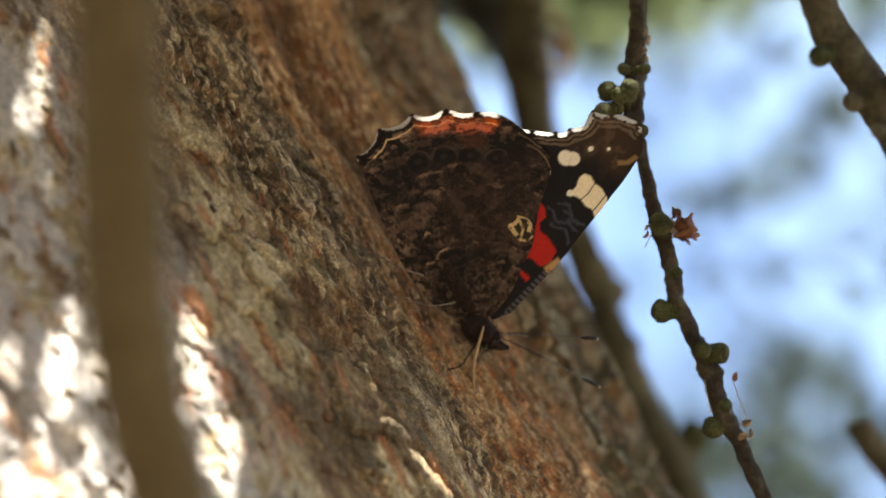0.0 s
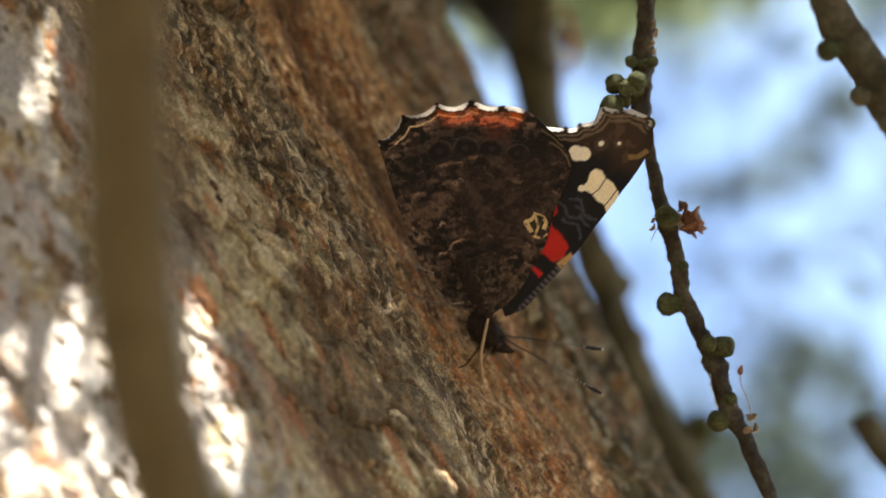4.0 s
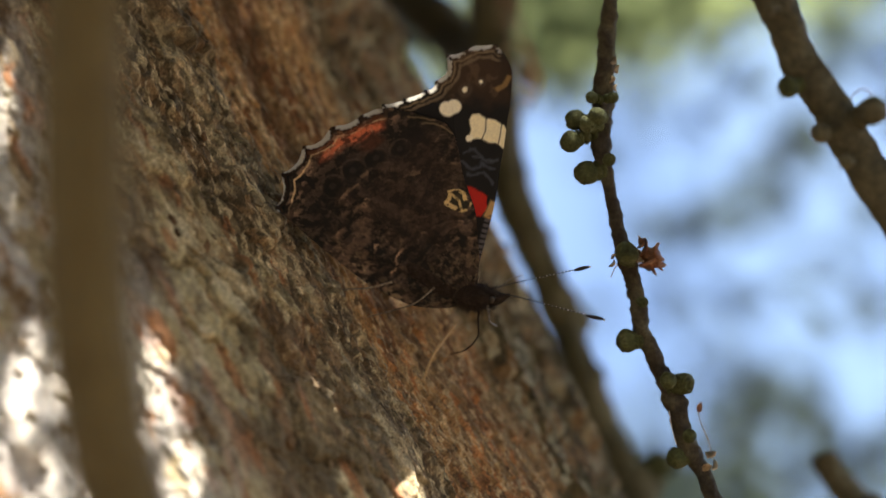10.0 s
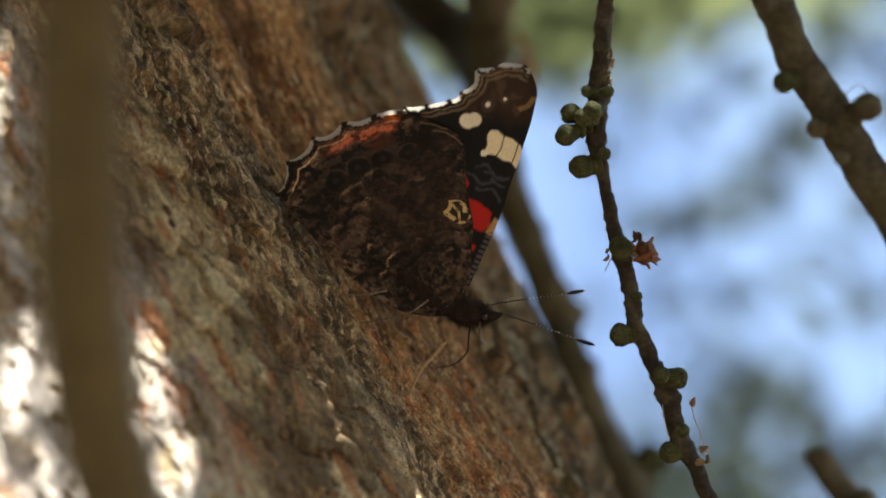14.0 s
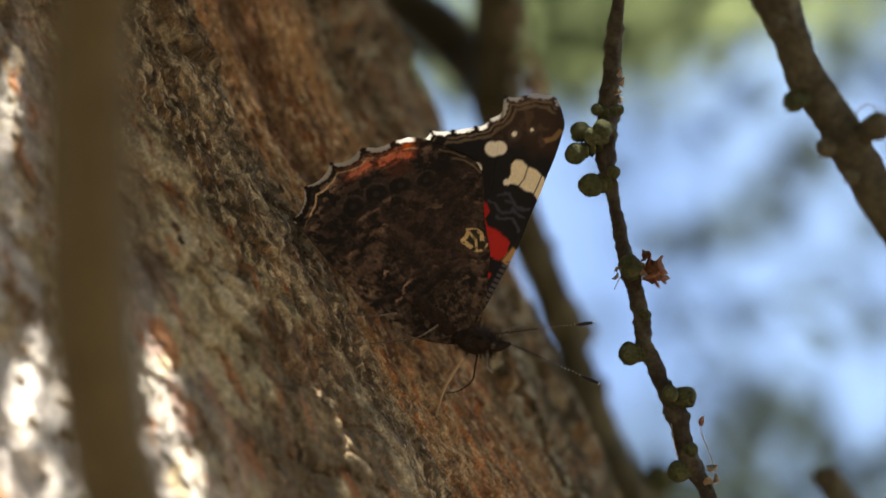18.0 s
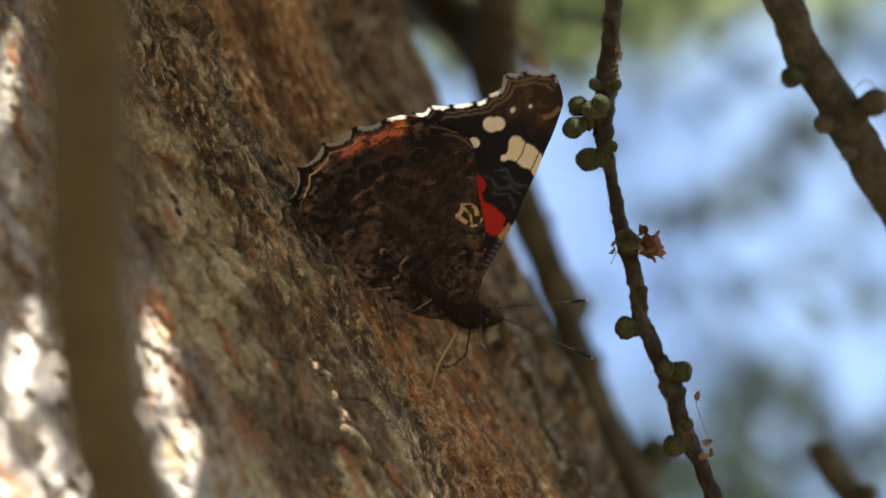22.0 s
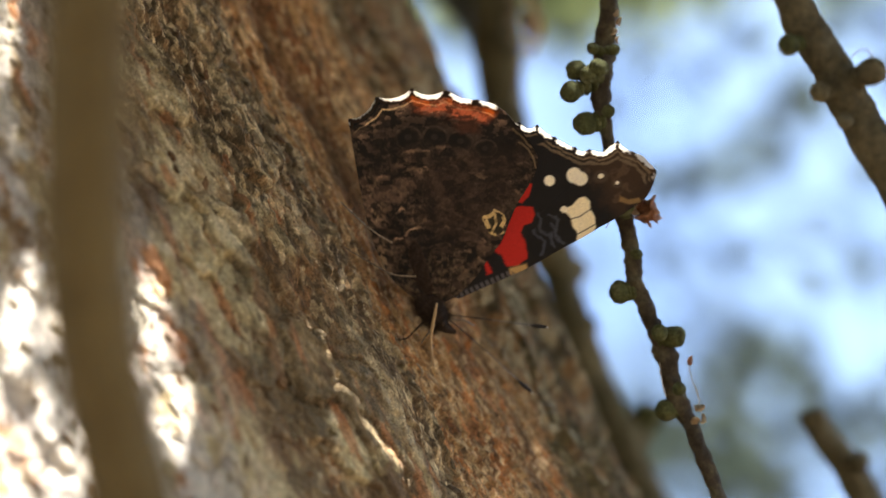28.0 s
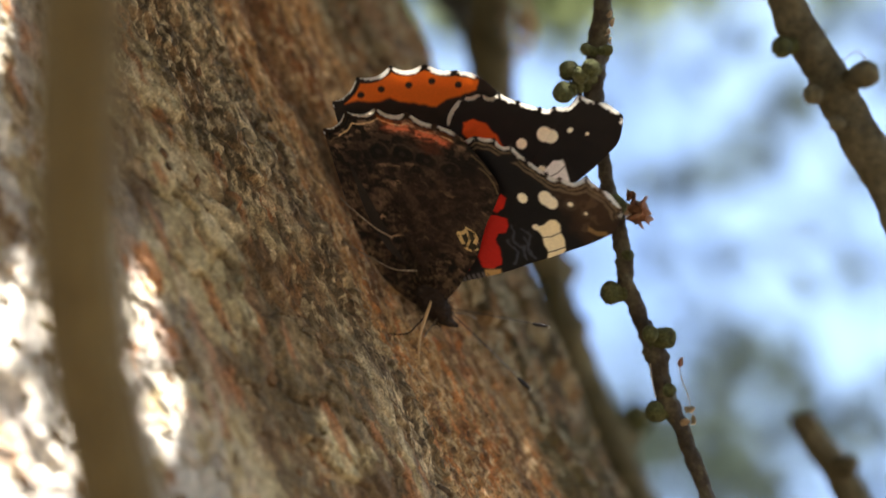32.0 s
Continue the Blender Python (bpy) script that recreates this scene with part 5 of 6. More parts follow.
butterfly = thing("butterfly", "dark brown butterfly with red band and white spots, feeding on bark", "butterfly")
hind_far = make_wing("hind_wing", HIND, HIND_VEINS, 0.228, 0.66, -0.55, hind_under, hind_upper, False, butterfly)
fore_far = make_wing("fore_wing", FORE, FORE_VEINS, 0.14, 0.70, -0.28, fore_under, fore_upper, False, butterfly)
fore_near = make_wing("fore_wing", FORE, FORE_VEINS, 0.14, 0.70, 0.28, fore_under, fore_upper, True, butterfly)
hind_near = make_wing("hind_wing", HIND, HIND_VEINS, 0.228, 0.66, 0.55, hind_under, hind_upper, True, butterfly, 560, 176)
tagged(hind_near, "mottled dark brown hind wing with white-edged scallops")
tagged(hind_far, "mottled dark brown hind wing with white-edged scallops")
tagged(fore_near, "black fore wing with red band and white spots")
tagged(fore_far, "black fore wing with red band and white spots")


def along(p, q):
    return (Vector(q) - Vector(p)).to_track_quat("Z", "Y").to_matrix()


def hairy(b, centre, size, turn, count, length, seed):
    """Short hairs, thin blades standing off an egg-shaped body."""
    rnd = random.Random(seed)
    for _ in range(count):
        d = Vector((rnd.gauss(0, 1), rnd.gauss(0, 1), rnd.gauss(0, 1))).normalized()
        q = Vector(centre) + turn @ Vector((d.x * size[0], d.y * size[1], d.z * size[2]))
        w = (turn @ d + 0.6 * Vector((rnd.gauss(0, 0.5), rnd.gauss(0, 0.5), rnd.gauss(0, 0.5)))).normalized()
        t = w.orthogonal().normalized() * 0.00004
        vs = [b.verts.new(q + t), b.verts.new(q - t), b.verts.new(q + w * length * rnd.uniform(0.5, 1.2))]
        b.faces.new(vs)


THORAX, HEAD, TAIL = body_at(-1.7, 0.1, 0), body_at(-0.75, -1.35, 0), body_at(-4.4, 9.6, 0)
b = bmesh.new()
turn = along(TAIL, THORAX)
lump(b, (THORAX + TAIL) / 2 + body_at(0.2, 0, 0), (0.0013, 0.0008, 0.0056), turn, 0.10, 300.0, 1.0, 4)
hairy(b, (THORAX + TAIL) / 2, (0.0013, 0.0009, 0.0058), turn, 700, 0.0008, 8)
abdomen = part("abdomen", b, FUZZ, butterfly)
b = bmesh.new()
turn = along(THORAX, HEAD)
lump(b, THORAX, (0.0017, 0.0017, 0.0026), turn, 0.14, 500.0, 2.0, 4)
hairy(b, THORAX, (0.0017, 0.0017, 0.0026), turn, 900, 0.0011, 3)
part("thorax", b, FUZZ, butterfly, "dark hairy thorax")
b = bmesh.new()
lump(b, HEAD, (0.0010, 0.0009, 0.0013), turn, 0.14, 700.0, 4.0, 3)
hairy(b, HEAD, (0.0012, 0.0012, 0.0012), turn, 350, 0.0007, 5)
head = part("head", b, FUZZ, butterfly)
b = bmesh.new()
lump(b, HEAD + body_at(0.25, -0.1, 0.65), (0.0006, 0.0006, 0.0005), None, 0.03, 700.0, 4.0, 3)
part("eye", b, EYE_GLOSS, head, "glossy brown eye")
for s in (-0.35, 0.35):
    b = bmesh.new()
    tube(b, [HEAD + body_at(-0.2, -0.3, s), HEAD + body_at(0.75, -0.95, s), HEAD + body_at(2.0, -1.6, s)], [0.0006, 0.00055, 0.00010], 12, 8, 0.15, 900.0, s)
    part("palp", b, FUZZ, head)
for pts in ([(-3.6, 4.8, 1.6), (-6.2, 5.4, 2.6), (-8.6, 6.1, 1.2), (-12.3, 7.6, -0.8)], [(-6.5, 9.0, 1.4), (-8.6, 10.6, 2.0), (-11.2, 12.4, 0.6), (-12.6, 13.4, -0.6)], [(-1.2, -1.6, 1.0), (-2.4, -3.0, 1.4), (-2.9, -4.6, -0.6)], [(0.2, -1.6, -1.0), (2.2, -2.0, -1.6), (3.4, -3.2, -3.0)]):
    b = bmesh.new()
    tube(b, [body_at(*p) for p in pts], [0.00014, 0.0001, 0.00008, 0.00006][:len(pts)], 24, 8, 0.1, 900.0, 0.5)
    part("leg", b, LEG, butterfly)
b = bmesh.new()
tube(b, [body_at(*p) for p in ((-2.4, -1.2, 0.4), (-3.8, -2.4, 1.2), (-4.9, -3.3, 1.4), (-7.2, -3.5, 0.8), (-9.4, -2.8, -0.6))], [0.00012, 0.00011, 0.0001, 0.00008, 0.00005], 30, 8, 0.1, 900.0, 0.7)
part("leg", b, FUZZ, butterfly, "thin dark bent leg")


def feeler(place, degrees, length):
    """A knobbed feeler from its root along x, in dark and pale joints."""
    root = Vector(place) * 0.001
    b = bmesh.new()
    n = 46
    for k in range(n):
        x = length * (0.02 + 0.82 * k / n)
        lump(b, (x * 0.001, -0.0000022 * x * x, 0), (length * 0.0000105, 0.000085, 0.000085), None, 0.0, 1.0, 0.0, 1)
    m = b
    stem = part("feeler", m, FEELER, butterfly)
    b = bmesh.new()
    for k in range(0, n, 1):
        x = length * (0.02 + 0.82 * (k + 0.5) / n)
        if x > length * 0.45 and k % 2 == 0:
            lump(b, (x * 0.001, -0.0000022 * x * x, 0.00003), (length * 0.0000042, 0.000115, 0.000115), None, 0.0, 1.0, 0.0, 1)
    part("pale_ring", b, TICK, stem, "pale feeler joints")
    b = bmesh.new()
    lump(b, (length * 0.00092, -0.0000022 * length ** 2 * 0.85, 0), (length * 0.000085, 0.00024, 0.00024), None, 0.06, 800.0, 1.0, 3)
    part("club", b, FEELER, stem)
    b = bmesh.new()
    lump(b, (length * 0.001, -0.0000022 * length ** 2, 0), (0.00014, 0.00014, 0.00014), None, 0.0, 800.0, 1.0, 2)
    part("club_tip", b, TICK, stem, "pale feeler tip")
    stem.matrix_basis = Matrix.Translation(root) @ pose(0, 0, 0, 0, 0, degrees)
    return stem


FEELER_FAR, FEELER_NEAR = (0.3, -0.9, -0.5), (0.5, -1.1, 0.6)
feeler_far = feeler(FEELER_FAR, -4.0, 12.0)
feeler_near = feeler(FEELER_NEAR, -41.0, 13.6)
b = bmesh.new()
tube(b, [body_at(*p) for p in ((0.25, 0.9, 0), (0.1, 0, 0.1), (-0.15, -1.6, 0.2), (-0.35, -3.6, 0.2), (-0.15, -5.4, 0), (0.15, -6.9, -0.6))], [0.00012, 0.00019, 0.00019, 0.00018, 0.00015, 0.00009], 40, 10, 0.04, 900.0, 1.0)
tongue = part("tongue", b, TONGUE, butterfly, "pale tan curved tongue probing the bark")

# ---- fly walking down the bark ----
def fly_at(x, y, z=0.0):
    return Vector((x, y, z)) * 0.0015


fly = thing("fly", "small dark bristly fly walking down the bark", "fly")
b = bmesh.new()
lump(b, fly_at(0, -0.3, 0.9), (0.00120, 0.00135, 0.00120), None, 0.1, 800.0, 1.0, 3)
part("thorax", b, FUZZ, fly)
b = bmesh.new()
lump(b, fly_at(0, 1.3, 0.8), (0.00135, 0.00225, 0.00105), None, 0.1, 800.0, 2.0, 3)
part("abdomen", b, FUZZ, fly)
b = bmesh.new()
lump(b, fly_at(0, -1.5, 0.8), (0.00120, 0.00075, 0.00090), None, 0.1, 800.0, 3.0, 3)
part("head", b, EYE_GLOSS, fly)
for s in (-1, 1):
    for k, (dx, dy) in enumerate(((1.7, -1.3), (2.0, 0.2), (1.8, 1.8))):
        b = bmesh.new()
        tube(b, [fly_at(0.5 * s, -0.5 + 0.3 * k, 0.8), fly_at(dx * 0.6 * s, dy * 0.7, 1.3), fly_at(dx * s, dy, 0)], [0.00018, 0.00014, 0.0001], 10, 6)
        part("leg", b, FUZZ, fly)
    b = bmesh.new()
    rim = [b.verts.new(fly_at(s * (0.35 + 0.75 * math.sin(a) ** 2 + 0.3 * t), -0.2 + 3.0 * t, 1.35 - 0.2 * t)) for a, t in ((0.0, 0.0), (0.9, 0.25), (1.4, 0.6), (1.2, 0.9), (0.5, 1.0), (0.1, 0.7), (0.0, 0.3))]
    b.faces.new(rim)
    bmesh.ops.solidify(b, geom=b.faces[:], thickness=0.00003)
    part("wing", b, FEELER, fly)


# ---- how things move ----
WING_TILT = pose(0, 0, 0, 20.0, 0, 0)
HINGE = Vector((0.44, -0.90, 0.0)).normalized()


def perch(x, y, turn):
    return STAGE @ Matrix.Translation((x * 0.001, y * 0.001, 0.0015)) @ WING_TILT @ pose(0, 0, 0, 0, 0, turn)


def joint(x, y, turn, spread):
    """A wing on its body: shifted in mm, turned in its plane, spread towards the lens round the body's length."""
    return Matrix.Rotation(radians(spread), 4, HINGE) @ pose(x * 0.001, y * 0.001, 0, 0, 0, turn)


def turn_at(place, degrees):
    return Matrix.Translation(Vector(place) * 0.001) @ pose(0, 0, 0, 0, 0, degrees)


def tongue_at(x, y, turn, bx, by, bturn):
    return perch(bx, by, bturn).inverted() @ STAGE @ pose(x * 0.001, y * 0.001, 0.0032, 0, 0, turn)


def on_bark(s, p, turn):
    phi = math.acos(1 - p / TRUNK_R)
    u, v, z, k = trunk_place(s, phi, 0.6)
    lean = math.degrees(phi)
    return STAGE @ Matrix.Translation((u * k * 0.001, v * k * 0.001, z * 0.001)) @ pose(0, 0, 0, 0, 0, 25.2 + turn) @ pose(0, 0, 0, 0, 90.0 - lean, 0)


def motions():
    walk(butterfly, [
        (0, perch(1.06, -13.57, 12)), (0.5, perch(1.06, -13.41, 11.6)), (1, perch(1.14, -13.45, 12.06)), (1.5, perch(1.11, -13.41, 12.05)),
        (2, perch(0.92, -13.62, 11.38)), (2.5, perch(1.73, -12.67, 15.69)), (4.5, perch(0.99, -15.24, 6.77)), (5, perch(0.99, -15.24, 6.77)),
        (5.5, perch(2.38, -12.16, 12.33)), (6, perch(2.32, -12.25, 13.96)), (6.5, perch(2.39, -12.34, 14.06)), (7, perch(2.37, -12.31, 14.47)),
        (7.3, perch(2.82, -10.94, 22.36)), (7.4, perch(3, -10, 30)), (7.5, perch(3.4, -9.2, 34)), (7.6, perch(3.28, -9.57, 30.25)), (8, perch(3.89, -7.75, 40.78)),
        (8.5, perch(4.41, -6.77, 49.24)), (9, perch(4.39, -5.41, 47.22)), (9.5, perch(4.43, -5.51, 47.81)), (10, perch(4.35, -5.44, 47.26)),
        (10.5, perch(4.35, -5.48, 47.76)), (11, perch(4.45, -5.62, 47.95)), (11.5, perch(4.2, -6.46, 46.79)), (12, perch(4.43, -6.3, 44.01)),
        (12.5, perch(4.37, -7.58, 42.02)), (12.9, perch(4.34, -7.86, 42.18)), (13, perch(3.59, -7.87, 44.8)), (13.1, perch(4.32, -8, 42.25)),
        (13.5, perch(4.28, -8.27, 42.41)), (15.5, perch(4.07, -8.27, 42.45)), (16, perch(3.96, -8.12, 42.77)), (16.5, perch(4.26, -8.86, 41.19)),
        (17, perch(4.19, -8.84, 40.69)), (17.5, perch(4.27, -9.14, 40.14)), (18, perch(4.24, -9.48, 38.7)), (19, perch(4.23, -8.88, 41.48)),
        (19.5, perch(4.13, -9.67, 39.51)), (20, perch(4.18, -9.11, 40.66)), (20.5, perch(4.24, -9.25, 40.54)), (21, perch(4.13, -9.61, 38.79)),
        (21.5, perch(3.81, -10.47, 36.09)), (22, perch(3.84, -9.64, 38.69)), (22.5, perch(4.07, -9.59, 39.73)), (23, perch(2.09, -13.12, 17.17)),
        (23.5, perch(1.63, -12.86, 16.2)), (24, perch(1.67, -12.68, 14.44)), (24.5, perch(1.45, -12.84, 13.76)), (25, perch(1.79, -12.59, 15.73)),
        (25.5, perch(-0.05, -14.7, -1.24)), (26, perch(0.16, -14.7, -3.35)), (26.5, perch(0.19, -14.51, -3.85)), (28.5, perch(0.43, -14.62, 1.35)),
        (30.2, perch(0.43, -14.62, 1.35)), (31, perch(0.40, -14.3, 1.5)), (31.75, perch(0.43, -14.4, 1.4)), (32, perch(1.7, -13.9, 2.3)),
    ])
    walk(hind_near, [
        (0, joint(-0.22, 1.14, -3.3, 0)), (0.5, joint(-0.23, 1.08, -3.21, 0)), (1, joint(-0.3, 1.1, -3.62, 0)), (1.5, joint(-0.28, 1.19, -3.7, 0)),
        (2, joint(0.05, 1.27, -2.48, 0)), (2.5, joint(-0.57, 0.93, -4.99, 0)), (4.5, joint(0.15, 2.34, -3.3, 0)), (5, joint(0.15, 2.34, -3.3, 0)),
        (5.5, joint(-2.18, 0.35, -9.64, 0)), (6, joint(-1.84, 0.42, -8.62, 0)), (6.5, joint(-1.79, 0.37, -8.23, 0)), (7, joint(-1.87, 0.54, -8.93, 0)),
        (7.1, joint(-2, 0.56, -10.04, 0)), (7.2, joint(-1.48, 2.9, -18.68, 20.15)), (7.3, joint(-0.18, 7.53, -33.37, 60.46)), (7.4, joint(-0.55, 6.24, -29.35, 49.27)),
        (7.5, joint(-0.98, 4.97, -25.88, 38.07)), (7.6, joint(-1.81, 2.8, -20.73, 18.81)), (7.7, joint(-2.52, 1.2, -17.78, 4.48)), (7.8, joint(-2.84, 0.72, -17.76, 0)),
        (8, joint(-3.08, 0.77, -19.96, 0)), (8.5, joint(-3.72, 1.41, -24.7, 0)), (9, joint(-1.73, 0.26, -11.46, 0)), (9.5, joint(-1.66, 0.35, -11.3, 0)),
        (10, joint(-1.57, 0.16, -10.48, 0)), (11, joint(-1.61, 0.37, -11.4, 0)), (11.5, joint(-1.96, 0.5, -13.27, 0)), (12, joint(-3.2, -0.83, -16.01, 0)),
        (12.6, joint(-2.62, -0.07, -14.88, 0)), (12.7, joint(-1.81, 2.34, -19.99, 17.91)), (12.8, joint(-0.19, 7.39, -31.9, 58.22)),
        (13, joint(-0.71, 5.73, -27.89, 44.79)), (13.1, joint(-1.09, 4.46, -24.43, 33.59)), (13.2, joint(-1.58, 2.77, -19.49, 17.91)),
        (13.3, joint(-1.91, 1.52, -15.42, 5.37)), (13.4, joint(-2, 1.09, -13.56, 0)), (13.5, joint(-1.92, 1.23, -13.39, 0)), (15.5, joint(-1.96, 0.49, -13.02, 0)),
        (16.5, joint(-1.69, 0.72, -12.2, 0)), (17, joint(-1.74, 0.38, -11.54, 0)), (17.5, joint(-1.65, 0.68, -11.94, 0)), (18, joint(-1.43, 0.53, -10.54, 0)),
        (18.5, joint(-1.18, 0.43, -9.61, 0)), (19.5, joint(-1.16, 0.33, -9.48, 0)), (20, joint(-1.08, 0.1, -8.71, 0)), (20.5, joint(-1.19, 0.19, -9.31, 0)),
        (21, joint(-1.17, 0.16, -9.1, 0)), (21.5, joint(-0.87, 0.41, -7.98, 0)), (22, joint(-0.94, 0.12, -8.07, 0)), (22.5, joint(-1.11, 0.2, -9.01, 0)),
        (23, joint(-0.58, 0.85, -5.18, 0)), (23.5, joint(-0.65, 1.33, -5.58, 0)), (24, joint(-0.56, 1.07, -4.68, 0)), (24.5, joint(-0.53, 0.93, -4.26, 0)),
        (25, joint(-0.82, 0.97, -5.98, 0)), (25.5, joint(0.93, 1.16, 3.12, 0)), (26, joint(0.31, 0.79, 0.99, 0)), (26.5, joint(0.62, 0.44, 2.91, 0)),
        (28.5, joint(-0.38, 0.6, -1.73, 0)), (31.75, joint(-0.38, 0.6, -1.73, 0)), (31.8, joint(-0.91, -0.1, 0.3, 12.6)), (31.9, joint(-1.38, -0.72, 2.1, 23.8)),
        (32, joint(-1.56, -0.95, 2.78, 28)),
    ])
    walk(fore_near, [
        (0, joint(0.87, -0.16, 10.39, 0)), (0.5, joint(0.78, -0.11, 10.11, 0)), (1, joint(0.91, -0.01, 11.77, 0)), (1.5, joint(1, 0.03, 12.75, 0)),
        (2, joint(1.28, 0.21, 14.62, 0)), (2.5, joint(0.7, -0.18, 12.55, 0)), (4.5, joint(2.14, 0.66, 16.26, 0)), (5, joint(2.14, 0.66, 16.26, 0)),
        (5.5, joint(-0.02, -0.42, 11.93, 0)), (6, joint(0.29, -0.1, 14.4, 0)), (6.5, joint(0.34, -0.17, 14.86, 0)), (7, joint(0.42, 0.03, 14.89, 0)),
        (7.1, joint(0.11, 0.19, 12.52, 0)), (7.2, joint(-0.6, 0.31, 3.43, 18.14)), (7.3, joint(-1.3, 0.19, -9.19, 54.42)), (7.4, joint(-1.12, 0.23, -5.81, 44.34)),
        (7.5, joint(-1.1, 0.35, -3.61, 34.26)), (7.6, joint(-1.29, 0.68, -1.61, 16.93)), (7.7, joint(-1.68, 1.04, -1.99, 4.03)), (7.8, joint(-2.05, 1.28, -4.05, 0)),
        (8, joint(-2.67, 1.6, -8.79, 0)), (8.5, joint(-2.51, 1.88, -10.47, 0)), (9, joint(-0.8, 0.77, 2.59, 0)), (10, joint(-0.74, 0.64, 3.95, 0)),
        (10.5, joint(-0.63, 0.59, 4.08, 0)), (11.5, joint(-0.75, 0.62, 3.57, 0)), (12, joint(-2.22, -0.71, -0.13, 0)), (12.5, joint(-1.69, 0.06, 0.64, 0)),
        (12.6, joint(-1.62, 0.18, 0.58, 0)), (12.7, joint(-1.36, 0.29, -1.61, 16.12)), (12.8, joint(-0.98, 0.22, -6.35, 52.4)), (13, joint(-1.09, 0.27, -4.79, 40.31)),
        (13.1, joint(-1.13, 0.4, -3.53, 30.23)), (13.2, joint(-1.14, 0.66, -1.81, 16.12)), (13.3, joint(-1.1, 0.95, -0.48, 4.84)), (13.4, joint(-1.03, 1.17, 0.04, 0)),
        (13.5, joint(-0.96, 1.29, -0.03, 0)), (15.5, joint(-0.8, 0.47, 2.08, 0)), (16, joint(-0.48, 0.52, 2.77, 0)), (16.5, joint(-0.49, 0.78, 2.16, 0)),
        (17, joint(-0.72, 0.44, 1.67, 0)), (17.5, joint(-0.61, 0.81, 1.02, 0)), (18, joint(-0.68, 1, -0.04, 0)), (18.5, joint(-0.63, 1.08, -0.45, 0)),
        (19, joint(-0.72, 0.8, -0.28, 0)), (19.5, joint(-0.63, 1.05, -0.07, 0)), (20.5, joint(-0.71, 0.8, -0.19, 0)), (21, joint(-0.75, 0.83, -0.61, 0)),
        (21.5, joint(-0.45, 1.04, 0.3, 0)), (22.5, joint(-0.83, 0.87, -2.3, 0)), (23, joint(0.05, 0.93, 3.73, 0)), (23.5, joint(0.17, 0.85, 2.93, 0)),
        (24, joint(-0.18, 0.86, 1.51, 0)), (24.5, joint(-0.07, 0.6, 2.11, 0)), (25, joint(-0.33, 0.66, 0.77, 0)), (25.5, joint(0.23, 1.64, 2.76, 0)),
        (26, joint(-0.43, 1.38, -0.2, 0)), (26.5, joint(-0.22, 1.06, 0.89, 0)), (28.5, joint(-0.08, 0.15, 1.76, 0)), (30.2, joint(-0.08, 0.15, 1.76, 0)), (31, joint(-0.1, 0.45, 4.6, 0)), (31.75, joint(-0.1, 0.4, 4.2, 0)),
        (31.8, joint(-1.24, 0.6, 0.14, 11.25)), (31.9, joint(-2.27, 1, -1.29, 21.25)), (32, joint(-2.66, 1.15, -1.83, 25)),
    ])
